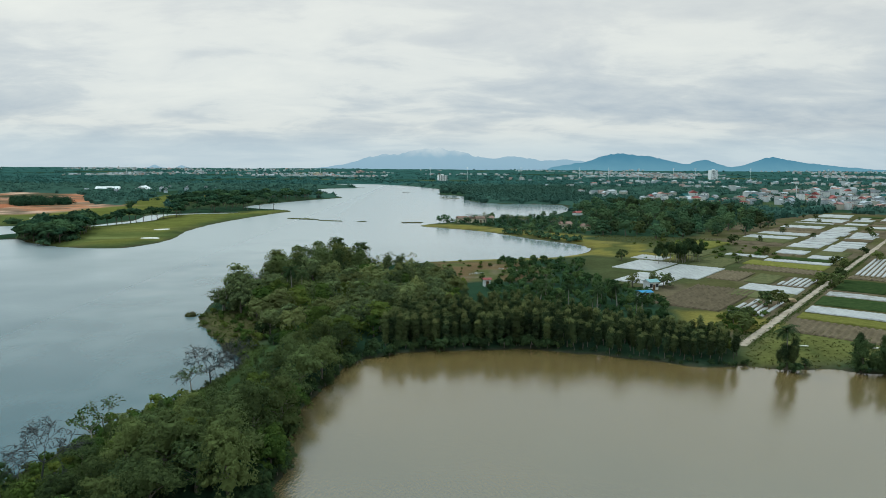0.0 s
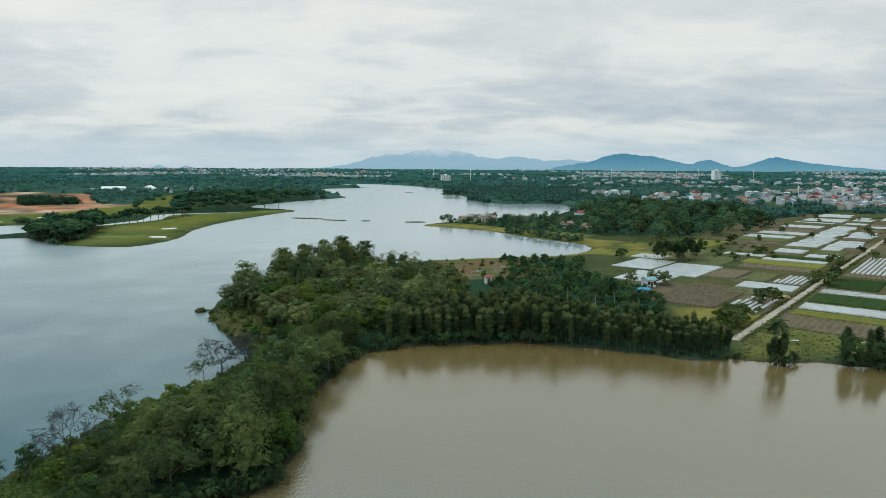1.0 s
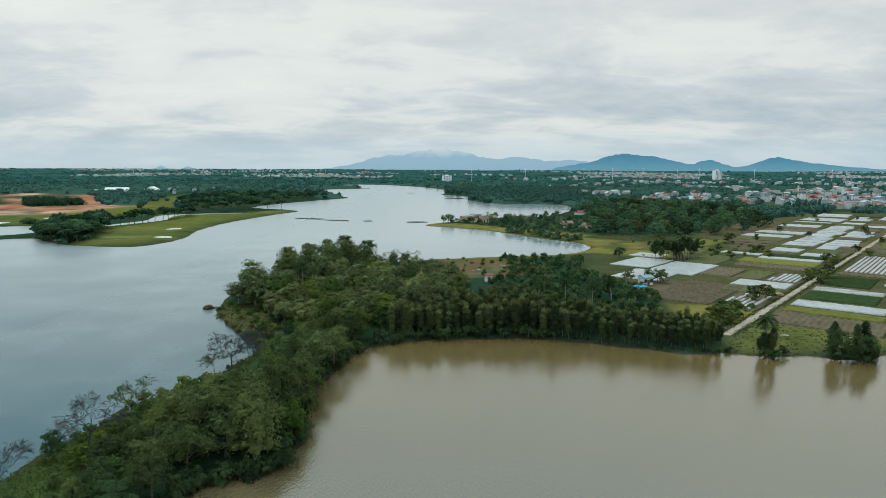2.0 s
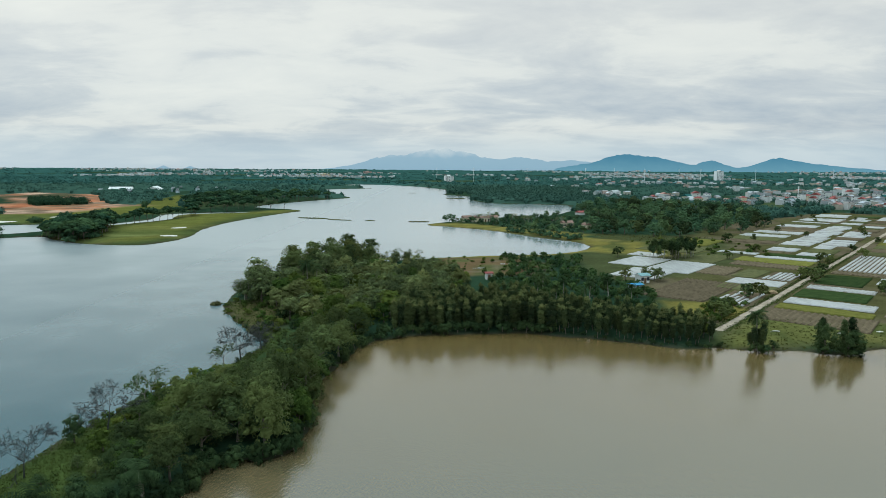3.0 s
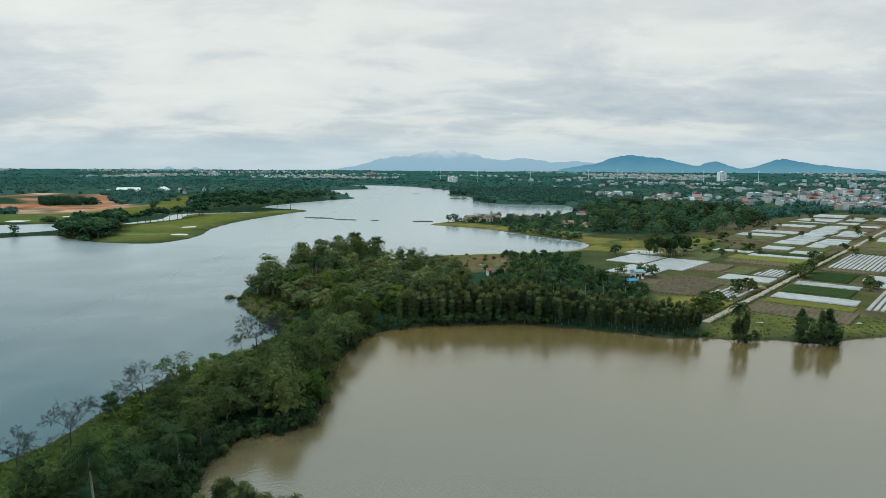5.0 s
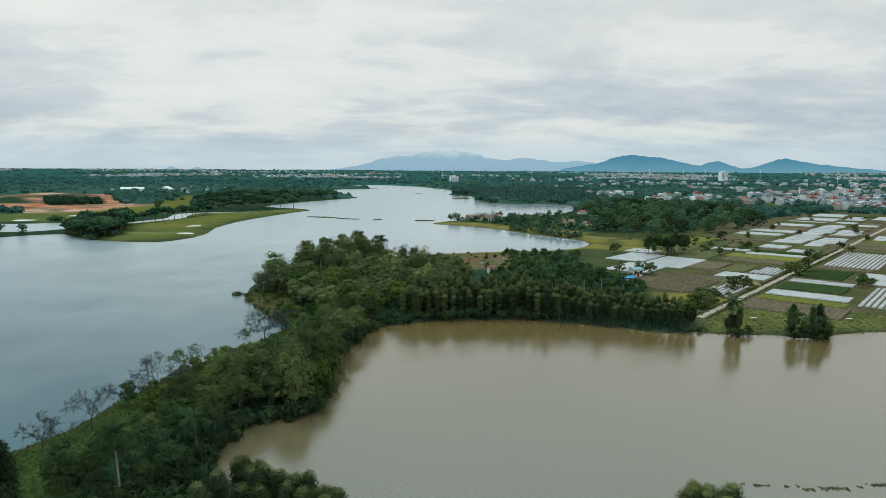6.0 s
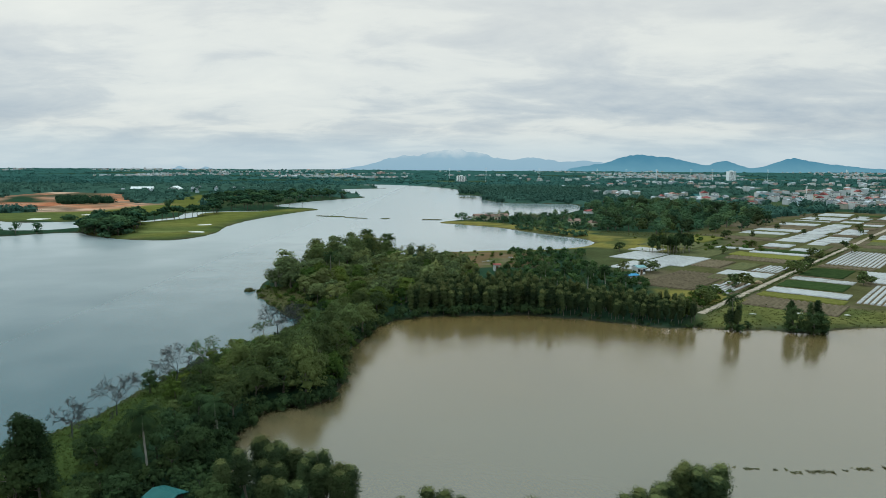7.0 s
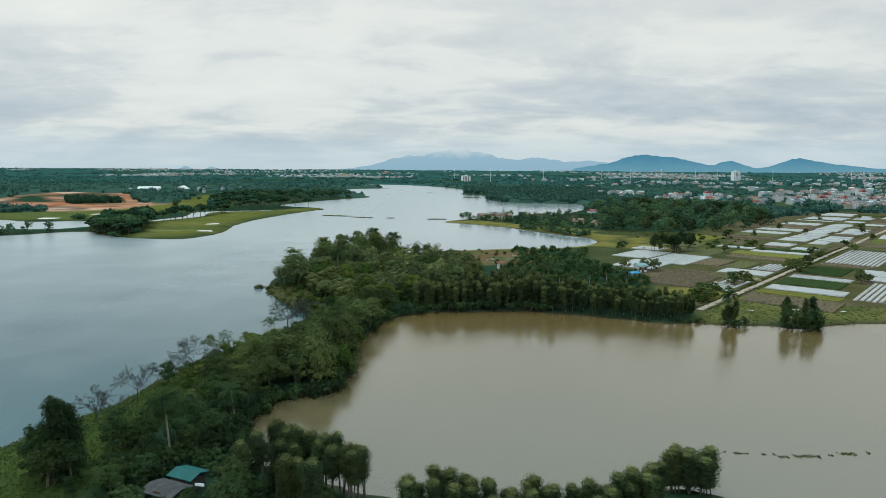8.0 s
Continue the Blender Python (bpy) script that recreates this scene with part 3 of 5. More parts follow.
def acacia(seed, h, r, count, leaf, name="acacia_tree", label="slender plantation acacia with a dense rounded top", bare=0.36, stems=1, mat=None, bark=None, tip=None, lit_from=0.88):
    """A slender tree with an egg-shaped crown, domed at the top and narrowing to the stem."""
    rng = np.random.default_rng(seed)
    lobes = [(rng.uniform(-0.08, 0.08) * r, rng.uniform(-0.08, 0.08) * r, h * 0.90, r * 0.66, r * 0.66, h * 0.10)]
    for k in range(6):
        t = k / 5
        s = r * (0.62 + 0.38 * math.sin(math.pi * (0.12 + 0.62 * t)))
        lobes.append((rng.uniform(-0.2, 0.2) * r, rng.uniform(-0.2, 0.2) * r, h * (bare + 0.06 + (0.80 - bare) * t), s * rng.uniform(0.85, 1), s * rng.uniform(0.85, 1), h * 0.10))
    crown = crown_mesh("crown", rng, lobes, count, leaf, mat or M_ACACIA, 0.1, 0.80, -0.8, 0)
    # top faces take the paler tone that stands in for overhead light
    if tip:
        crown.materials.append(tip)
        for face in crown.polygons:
            if face.center.z > h * lit_from + rng.normal(0, 0.022 * h):
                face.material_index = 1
    return tree(name, label, "tree", trunk_mesh("trunk", rng, h * 0.85, 0.012 * h, r * 0.6, 1, bark or M_PALEBARK, stems, 5), crown)


def umbrella_tree(seed, h, r, count, leaf, mat):
    rng = np.random.default_rng(seed)
    lobes = [(0, 0, h * 0.80, r * 0.62, r * 0.62, h * 0.16)]
    for k in range(8):
        a, d = k * 0.785 + rng.uniform(-0.3, 0.3), r * rng.uniform(0.5, 0.75)
        s = r * rng.uniform(0.30, 0.42)
        lobes.append((math.cos(a) * d, math.sin(a) * d, h * rng.uniform(0.58, 0.82), s, s, s * 0.55))
    return tree("parkland_tree", "wide-crowned dark-green tree on mown golf grass", "tree", trunk_mesh("trunk", rng, h * 0.7, 0.022 * h, r * 0.6, 4, M_BARK, 1, 5),
                crown_mesh("crown", rng, lobes, count, leaf, mat, 0, 0.86, -0.35, 10))


def shrub(seed, h, r, count, leaf, mat, name="shrub", label="low leafy green shrub in rough grass"):
    rng = np.random.default_rng(seed)
    lobes = [(rng.uniform(-0.5, 0.5) * r, rng.uniform(-0.5, 0.5) * r, h * rng.uniform(0.25, 0.6), r * rng.uniform(0.35, 0.6), r * rng.uniform(0.35, 0.6), h * rng.uniform(0.25, 0.42)) for k in range(6)]
    return tree(name, label, "shrub", trunk_mesh("trunk", rng, h * 0.5, 0.04 * h, r * 0.4, 2, M_BARK, 1, 5), crown_mesh("crown", rng, lobes, count, leaf, mat))


def palm(seed, h, reach, name="palm_tree", label="tall palm with a pale trunk and drooping fronds"):
    rng = np.random.default_rng(seed)
    root = tagged(new(name), label, "palm")
    stem = Geo()
    lean = rng.uniform(-0.4, 0.4, 2)
    stem.tube([(lean[0] * t * t, lean[1] * t * t, -0.4 + (h + 0.4) * t) for t in np.linspace(0, 1, 7)], [0.26, 0.2, 0.18, 0.17, 0.16, 0.15, 0.16], 8)
    part("trunk", stem.mesh("trunk", M_PALEBARK, True), root)
    top = np.array([lean[0], lean[1], h])
    geo = Geo()
    for k in range(26):
        a, rise, bend = k * 2.4 + rng.uniform(-0.3, 0.3), rng.uniform(-0.5, 1.4), rng.uniform(1.1, 2.1)
        out, side = np.array([math.cos(a), math.sin(a), 0]), np.array([-math.sin(a), math.cos(a), 0])
        length = reach * rng.uniform(0.8, 1.1)
        t = np.linspace(0.05, 1, 11)
        angle = np.maximum(rise - bend * t ** 1.3, -1.45)
        along = length * np.diff(t, prepend=0.0)
        mid = top + out * np.cumsum(along * np.cos(angle))[:, None] + np.array((0, 0, 1)) * np.cumsum(along * np.sin(angle))[:, None]
        cards = []
        for i in range(10):
            w = reach * 0.2 * math.sin(math.pi * (0.12 + 0.8 * t[i])) + 0.05
            step = mid[i + 1] - mid[i]
            for sgn in (-1, 1):
                tipv = mid[i] + side * sgn * w + step * 0.9 - np.array((0, 0, w * 0.55))
                cards.append([mid[i], mid[i] + step * 0.75, tipv + step * 0.2, tipv])
        geo.quads(np.array(cards))
    part("crown", geo.mesh("crown", M_PALM), root)
    return root


def bare_tree(seed, h, r, name="bare_tree", label="leafless grey tree with fine spreading twigs"):
    rng = np.random.default_rng(seed)
    root = tagged(new(name), label, "tree")
    stem, twigs, ends = Geo(), Geo(), []
    stem.tube([(0, 0, -0.4), (0.05, 0, h * 0.2), (0.1, 0.1, h * 0.36)], [0.15, 0.11, 0.085], 6)

    def grow(p, way, length, radius, level):
        end = p + way * length
        bend = (p + end) / 2 + rng.normal(scale=0.06 * length, size=3)
        twigs.tube([p, bend, end], [radius, radius * 0.8, radius * 0.55], 5 if level < 3 else 3)
        if level == 6:
            ends.append(end)
            return
        for k in range(3 if level < 5 else 2):
            w = way + rng.normal(scale=0.55, size=3) + np.array((0, 0, 0.10 if level < 2 else -0.12))
            w[:2] *= 1.15
            grow(end if k else bend, w / np.linalg.norm(w), length * rng.uniform(0.62, 0.82), max(radius * 0.66, 0.026), level + 1)
    for k in range(4):
        a = k * 1.57 + rng.uniform(-0.5, 0.5)
        w = np.array((math.cos(a) * r / h * 2.2, math.sin(a) * r / h * 2.2, 1.0))
        grow(np.array((0.1, 0.1, h * 0.30)), w / np.linalg.norm(w), h * 0.27, 0.055, 1)
    part("trunk", stem.mesh("trunk", M_TWIG, True), root)
    part("crown", twigs.mesh("crown", M_TWIG), root)
    p = np.array(ends)[::2] + rng.normal(0, 0.08, (len(ends[::2]), 3))
    a, b = rng.normal(0, 0.05, p.shape), np.array((0, 0, -0.16)) + rng.normal(0, 0.04, p.shape)
    leaves = Geo()
    leaves.quads(np.stack([p, p + a + b * 0.4, p + b, p - a + b * 0.5], 1))
    part("dry_foliage", leaves.mesh("dry_foliage", M_DRYLEAF), root)
    return root


def airy_tree(seed, h, r, mat, name="airy_tree", label="open spreading tree with thin pale-green foliage"):
    """Forked limbs that carry flat, separate sprays of leaves with sky between them."""
    rng = np.random.default_rng(seed)
    stem, ends = Geo(), []
    fork = np.array((0.1, 0.0, h * 0.38))
    stem.tube([(0, 0, -0.4), (0.06, 0.03, h * 0.2), fork], [0.16, 0.12, 0.10], 6)

    def grow(p, way, length, radius, level):
        end = p + way * length
        stem.tube([p, (p + end) / 2 + rng.normal(scale=0.05 * length, size=3), end], [radius, radius * 0.8, radius * 0.55], 5)
        if level >= 2:
            ends.append(end)
        if level < 4:
            for k in range(2 + (level < 2)):
                w = way + rng.normal(scale=0.5, size=3)
                w[2] = max(w[2], 0.05)
                grow(end, w / np.linalg.norm(w), length * rng.uniform(0.6, 0.8), max(radius * 0.6, 0.02), level + 1)
    for k in range(4):
        a = k * 1.57 + rng.uniform(-0.5, 0.5)
        w = np.array((math.cos(a) * r / h * 1.5, math.sin(a) * r / h * 1.5, 0.8))
        grow(fork, w / np.linalg.norm(w), h * 0.24, 0.07, 1)
    lobes = [(*p, s, s, s * 0.35) for p in ends for s in [rng.uniform(0.35, 0.75) * r / 4]]
    leaves = Geo()
    leaves.quads(leaf_cards(rng, lobes, 1000, 0.16, 0.2, -0.2, 8))
    return tree(name, label, "tree", stem.mesh("trunk", M_PALEBARK, True), leaves.mesh("crown", mat))


def scatter(poly, gap, seed, dry=1.0, most=100000):
    """Places in an outline at least a gap apart, on dry land."""
    rng = np.random.default_rng(seed)
    poly = np.array(poly, float)
    lo, hi = poly.min(0), poly.max(0)
    tries = rng.uniform(lo, hi, (int(14 * np.prod(hi - lo) / gap ** 2) + 50, 2))
    tries = tries[depth_inside(poly, tries[:, 0], tries[:, 1]) > 0]
    if dry is not None:
        tries = tries[wet(tries[:, 0], tries[:, 1]) < -dry]
    kept, cells = [], {}
    for p in tries:
        c = (int(p[0] // gap), int(p[1] // gap))
        if all((p[0] - q[0]) ** 2 + (p[1] - q[1]) ** 2 >= gap * gap for i in (-1, 0, 1) for j in (-1, 0, 1) for q in cells.get((c[0] + i, c[1] + j), ())):
            cells.setdefault(c, []).append(p)
            kept.append(p)
            if len(kept) >= most:
                break
    return np.array(kept).reshape(-1, 2)


STANDS = {}


def plant(kinds, places, seed, lo=0.85, hi=1.15, group="", sink=0.05, size=None):
    """Stand copies of the given plants at places, turned and sized at random. The first model of each kind is moved to its own last place."""
    rng = np.random.default_rng(seed)
    if len(places) == 0:
        return
    z = np.maximum(height_at(places[:, 0], places[:, 1]), -0.25)
    for (x, y), h in zip(places, z):
        model = kinds[rng.integers(len(kinds))]
        s = rng.uniform(lo, hi) * (size(x, y) if size else 1)
        m = pose(x, y, h - sink, rng.normal(0, 3), rng.normal(0, 3), rng.uniform(0, 360)) @ Matrix.Diagonal((s * rng.uniform(0.85, 1.2), s * rng.uniform(0.85, 1.2), s * rng.uniform(0.85, 1.12), 1))
        STANDS.setdefault(model.name, [model, 0, None])
        entry = STANDS[model.name]
        if entry[2] is not None:
            tagged(copy_thing(model, entry[2][0]), group=entry[2][1])
        entry[2] = (m, group)


def settle_models():
    for model, _, last in STANDS.values():
        model.matrix_basis = last[0]
        tagged(model, group=last[1])

# the kinds of tree
BROAD = [broadleaf(10 + k, h, r, 2000, 0.24, M_LEAF) for k, (h, r) in enumerate(((9.0, 4.6), (8.0, 4.2), (10.0, 4.8), (7.2, 3.6), (9.2, 4.0)))]
DARK = [broadleaf(20 + k, h, r, 1600, 0.235, M_GROVELEAF, "grove_broadleaf", "very dark dense broadleaf tree close to the hut") for k, (h, r) in enumerate(((8.4, 4.0), (9.0, 3.6)))]
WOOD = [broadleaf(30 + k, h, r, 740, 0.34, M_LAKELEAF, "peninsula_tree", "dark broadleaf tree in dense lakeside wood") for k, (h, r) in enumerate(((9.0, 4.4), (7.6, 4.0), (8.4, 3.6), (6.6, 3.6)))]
YELLOWISH = [broadleaf(40 + k, h, r, 620, 0.38, M_SHRUB, "pale_green_tree", "yellow-green broadleaf tree among darker trees") for k, (h, r) in enumerate(((8.6, 4.4), (6.4, 3.6)))]
TALL = [broadleaf(50 + k, h, r, 1900, 0.30, M_LEAF, "tall_tree", "tall dark-green tree rising over the lakeside wood", droop=0.1) for k, (h, r) in enumerate(((15.5, 5.0), (14.0, 4.6), (16.5, 5.2)))]
ACACIA = [acacia(60 + k, h, 1.15, 520, 0.19, bare=0.08, bark=M_BARK, tip=M_LITLEAF, lit_from=0.88) for k, h in enumerate((8.8, 8.2, 9.4, 7.6))]
STEMMED = [acacia(66 + k, h, 1.0, 400, 0.19, "stemmed_acacia", "slender plantation acacia on a bare grey stem", 0.26, bark=M_BARK, tip=M_LITLEAF) for k, h in enumerate((7.2, 7.8, 6.8))]
EUC = [acacia(70 + k, h, 1.3, 1200, 0.145, "eucalyptus_tree", "slender tree with a dense egg-shaped crown on bare stems", 0.36, stems=2, bark=M_BARK, tip=M_LITLEAF, lit_from=0.94) for k, h in enumerate((9.0, 8.4, 9.6))]
GROVE = [acacia(80 + k, 12.5, 2.0, 380, 0.38, "grove_tree", "tall pale-trunked tree in a small dark grove", 0.52, mat=M_GROVELEAF) for k in range(2)]
SHRUBS = [shrub(90 + k, 2.4, 1.9, 200, 0.26, M_SHRUB) for k in range(3)]
ORCHARD = [shrub(100 + k, 3.0, 2.1, 230, 0.32, M_DARKLEAF, "orchard_tree", "low dark-green fruit tree in a dense orchard") for k in range(3)]
PARK = [umbrella_tree(110 + k, h, r, 310, 0.72, M_PARKLEAF) for k, (h, r) in enumerate(((11.5, 6.0), (10.0, 5.5), (12.5, 6.5)))]
MIDWOOD = [broadleaf(120 + k, h, r, 450, 0.62, M_WOODLEAF, "woodland_tree", "dark broadleaf tree in a wood behind the bay", 2) for k, (h, r) in enumerate(((12.0, 6.0), (10.0, 5.4), (13.5, 5.6)))]
MIDPALE = [broadleaf(130, 12.0, 6.5, 230, 1.1, M_ACACIA, "light_green_tree", "lighter green broadleaf tree in a wood", 2)]
PALMS = [palm(140, 11.5, 4.0), palm(141, 9.5, 3.4)]
BARE = [bare_tree(150, 6.5, 4.0), bare_tree(151, 5.2, 3.2), bare_tree(152, 7.5, 4.5)]

COVER = [shrub(190 + k, 4.2, 3.6, 110, 0.75, M_WOODLEAF, "bank_shrub", "dense dark-green bush under the headland trees") for k in range(2)]
AIRY = [airy_tree(155, 6.5, 4.0, M_SHRUB), airy_tree(156, 7.4, 4.4, M_SHRUB)]
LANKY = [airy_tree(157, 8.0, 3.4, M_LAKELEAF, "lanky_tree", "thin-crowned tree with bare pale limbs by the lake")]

SPIT_WOOD = [(-57, 25), (-57, 50), (-58, 70), (-55, 84), (-58, 98), (-60, 135), (-54, 150), (-50, 166), (-30, 174), (-20, 163), (-23, 143), (-27, 126), (-26, 108), (-24, 93), (-29, 87), (-37, 86),
             (-40, 68), (-39, 58), (-30, 48), (-26, 25)]
NOSE_WOOD = [(-70, 212), (-58, 200), (-46, 178), (-24, 172), (-12, 176), (-8, 200), (6, 215), (12, 250), (4, 262), (-6, 290), (-22, 306), (-44, 288), (-62, 264), (-72, 236)]
NOSE_GRASS = [(-74, 208), (-66, 184), (-54, 168), (-44, 172), (-52, 192), (-62, 210)]
TALL_STAND = [(-64, 262), (-60, 248), (-40, 252), (-30, 262), (-31, 284), (-46, 288)]
PLANTATION = [(-14, 167), (8, 168), (25, 169), (42, 163), (57, 157), (68, 153), (76, 157), (66, 170), (52, 180), (36, 190), (10, 194), (-8, 190)]
ORCHARD_PLOT = [(18, 206), (30, 200), (60, 188), (74, 198), (80, 232), (70, 254), (64, 275), (72, 318), (50, 326), (34, 322), (36, 300), (32, 275), (30, 258), (22, 246)]
WOODLAND = [(112, 448), (150, 425), (222, 458), (268, 520), (305, 640), (300, 800), (200, 800), (150, 700), (132, 560)]
HEADLAND = [(8, 554), (36, 526), (50, 502), (72, 474), (98, 450), (118, 452), (132, 560), (108, 612), (60, 592), (26, 568)]
GOLF_CLUMP = [(-263, 424), (-250, 404), (-231, 389), (-219, 393), (-221, 412), (-234, 450), (-246, 480), (-262, 500)]
GOLF_WOOD = [(-262, 650), (-200, 684), (-158, 715), (-190, 800), (-170, 900), (-160, 960), (-200, 1010), (-320, 1000), (-320, 800), (-276, 720)]

spit = scatter(SPIT_WOOD, 4.9, 1, 0.0)
spit = spit[np.hypot(spit[:, 0] + 60, spit[:, 1] - 90) > 7]
yard = (spit[:, 0] > -49) & (spit[:, 0] < -30) & (spit[:, 1] < 52) | (spit[:, 0] < -57) & (spit[:, 1] < 84)
spit = spit[~yard]
plant(BROAD + [YELLOWISH[1]], spit[spit[:, 1] >= 74], 2, 0.8, 1.22, "trees of the wooded spit", size=lambda x, y: np.interp(-depth_inside(LAKE_LINE, np.array([x]), np.array([y]))[0], (0, 5, 10, 18, 26), (0.12, 0.22, 0.44, 0.80, 1.05)) if y > 84 else np.interp(x, (-60, -52, -45, -36), (0.2, 0.36, 0.75, 0.95)))
plant(DARK, spit[spit[:, 1] < 74], 52, 0.8, 1.22, "trees of the wooded spit", size=lambda x, y: np.interp(-depth_inside(LAKE_LINE, np.array([x]), np.array([y]))[0], (0, 5, 10, 18, 26), (0.12, 0.22, 0.44, 0.80, 1.05)) if y > 84 else np.interp(x, (-60, -52, -45, -36), (0.2, 0.36, 0.75, 0.95)))
plant(SHRUBS, scatter([(-64, 92), (-62, 130), (-56, 165), (-46, 168), (-52, 120), (-54, 92)], 2.6, 3, 0.2), 4, 0.5, 1.0, "shrubs along the shore")
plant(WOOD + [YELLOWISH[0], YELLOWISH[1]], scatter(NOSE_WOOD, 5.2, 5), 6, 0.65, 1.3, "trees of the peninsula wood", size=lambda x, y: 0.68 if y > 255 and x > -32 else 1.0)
UNDER = [shrub(180 + k, 3.2, 2.2, 240, 0.28, M_GROVELEAF, "waterside_shrub", "dark leafy shrub overhanging the muddy water") for k in range(3)]
EDGE = [(-34.8, 55.5), (-36.6, 60), (-37.4, 68), (-36.6, 76), (-34.2, 82.4), (-28, 84.4), (-24, 92), (-26, 108), (-27, 126), (-23, 143), (-19, 157), (-9, 164.5), (8, 167.5), (25, 168.5), (42, 162.5), (57, 156.5), (68, 152.5), (76, 153)]
edge = curved(EDGE, 7, closed=False)
edge = edge + np.random.default_rng(181).normal(0, 0.7, edge.shape)
plant(UNDER, edge, 182, 0.6, 1.1, "shrubs along the pond's edge", size=lambda x, y: 1.0 if x < -15 else (1.2 if x < 34 else 0.4))
plant(SHRUBS + UNDER[:1], scatter([(-52, 168), (-38, 165), (-28, 175), (-36, 186), (-48, 190)], 4.2, 54, 0.2), 55, 0.7, 1.3, "shrubs on the neck of the peninsula")
plant(TALL, scatter(TALL_STAND, 6.5, 7), 8, 0.85, 1.05, "tall trees of the peninsula")
plant(SHRUBS, scatter(NOSE_GRASS, 4.2, 9, 0.3), 10, 0.4, 0.9, "shrubs on the nose of the peninsula")
grown = scatter(PLANTATION, 2.05, 11, -0.6)
plant(ACACIA, grown[grown[:, 0] < 34], 12, 0.85, 1.1, "acacia plantation")
plant(STEMMED, grown[grown[:, 0] >= 34], 14, 0.85, 1.1, "acacia plantation")
plant(SHRUBS, scatter(CLEARING, 7.2, 43), 44, 0.25, 0.9, "shrubs of the clearing")
plant(ORCHARD, scatter(ORCHARD_PLOT, 4.3, 13), 14, 0.7, 1.25, "orchard trees")
plant(GROVE, scatter([(107, 312), (132, 318), (134, 330), (108, 322)], 2.7, 15), 16, 0.66, 0.82, "grove among the fields")
plant(MIDWOOD + MIDPALE, scatter(WOODLAND, 13.2, 17, 3), 18, 0.75, 1.1, "trees of the wood behind the bay")
plant(MIDWOOD, scatter(HEADLAND, 9.5, 19, 3), 20, 0.28, 0.58, "trees of the headland")
plant(MIDWOOD, np.array([(5, 552), (9, 557), (12, 551)], float), 195, 0.5, 0.62, "trees of the headland")
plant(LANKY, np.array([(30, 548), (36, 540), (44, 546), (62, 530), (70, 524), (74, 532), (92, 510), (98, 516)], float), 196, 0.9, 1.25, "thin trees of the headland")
BAY_EDGE = curved([(52, 468), (60, 457), (68, 444), (76, 430), (84, 418), (92, 412)], 4, closed=False)
plant(COVER[:1], BAY_EDGE + np.random.default_rng(197).normal(0, 1.2, BAY_EDGE.shape), 198, 0.7, 1.05, "bushes along the bay")
plant(COVER, scatter(HEADLAND, 8.6, 191, 1.0), 192, 0.45, 0.95, "bushes of the headland")
plant(PARK, scatter(GOLF_CLUMP, 5.6, 21, 0.5), 22, 0.92, 1.15, "golf course trees")
plant(COVER, scatter([(-263, 424), (-250, 404), (-231, 389), (-219, 393), (-222, 412), (-236, 436), (-254, 462)], 5.6, 193, 0.0), 194, 0.85, 1.3, "bushes under the golf course trees")
GOLF_LINE = curved([(-253, 476), (-246, 500), (-240, 528), (-236, 560), (-233, 590), (-230, 612)], 3, closed=False)
plant(PARK, GOLF_LINE + np.random.default_rng(23).normal(0, 1.6, GOLF_LINE.shape), 24, 0.9, 1.15, "golf course trees")
plant(PARK, scatter(GOLF_WOOD, 14.2, 25, 3), 26, 0.85, 1.15, "golf course trees")
plant(MIDWOOD, np.array([(-303, 395), (-309, 392), (-314, 394), (-318, 392), (-296, 403), (-287, 412)], float), 38, 0.55, 0.8, "golf course trees")
plant(PALMS, np.array([(-44.2, 50.5), (-38, 63), (-49.1, 226.7), (-45.6, 224.7), (-52, 232)], float), 27, 0.85, 1.05, "palms")
plant([palm(142, 7.0, 3.2, "orchard_palm", "low dark palm among fruit trees")], np.array([(52, 206), (60, 212), (45, 216), (58, 224), (34, 210), (62, 198), (40, 204), (49, 199), (66, 205), (38, 220), (55, 216)], float), 51, 0.7, 1.0, "palms of the orchard")
plant(YELLOWISH, np.array([(-23.5, 184), (-22.5, 161)], float), 42, 0.7, 0.85, "pale trees of the spit")
plant(AIRY[:1], np.array([(-50.4, 133.5), (-56, 104)], float), 49, 0.85, 1.05, "open trees of the spit")
plant(AIRY[1:], np.array([(-59.6, 115)], float), 58, 0.85, 1.05, "open trees of the spit")
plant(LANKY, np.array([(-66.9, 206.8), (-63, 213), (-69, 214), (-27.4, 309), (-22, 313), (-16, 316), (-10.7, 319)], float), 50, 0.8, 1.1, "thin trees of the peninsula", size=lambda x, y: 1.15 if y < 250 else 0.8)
plant(BARE, np.array([(-65.4, 67.5), (-61.6, 75.6), (-57.6, 92.5), (-45.5, 148), (-47.6, 137), (-69.5, 246), (-70.5, 242)], float), 28, 1.0, 1.12, size=lambda x, y: 1.35 if 85 < y < 200 else 1.0, group="bare trees on the lake shore")
PINE = [acacia(75 + k, 13.5, 1.6, 1300, 0.25, "tall_dark_tree", "tall narrow dark tree on the lake shore", 0.12, mat=M_GROVELEAF, bark=M_BARK) for k in range(2)]
plant(PINE, np.array([(-58.2, 44.5), (-56.8, 43), (-55.5, 44.5), (-57, 41)], float), 30, 0.8, 1.02, "tall trees on the lake shore")
plant(DARK, np.array([(-61.2, 88.6)], float), 53, 0.5, 0.55, "trees of the wooded spit")
plant(DARK, np.array([(-60.4, 43.6), (-57.5, 40.5), (-55.0, 42.0), (-53.7, 53.7)], float), 47, 0.72, 0.85, "trees of the wooded spit")
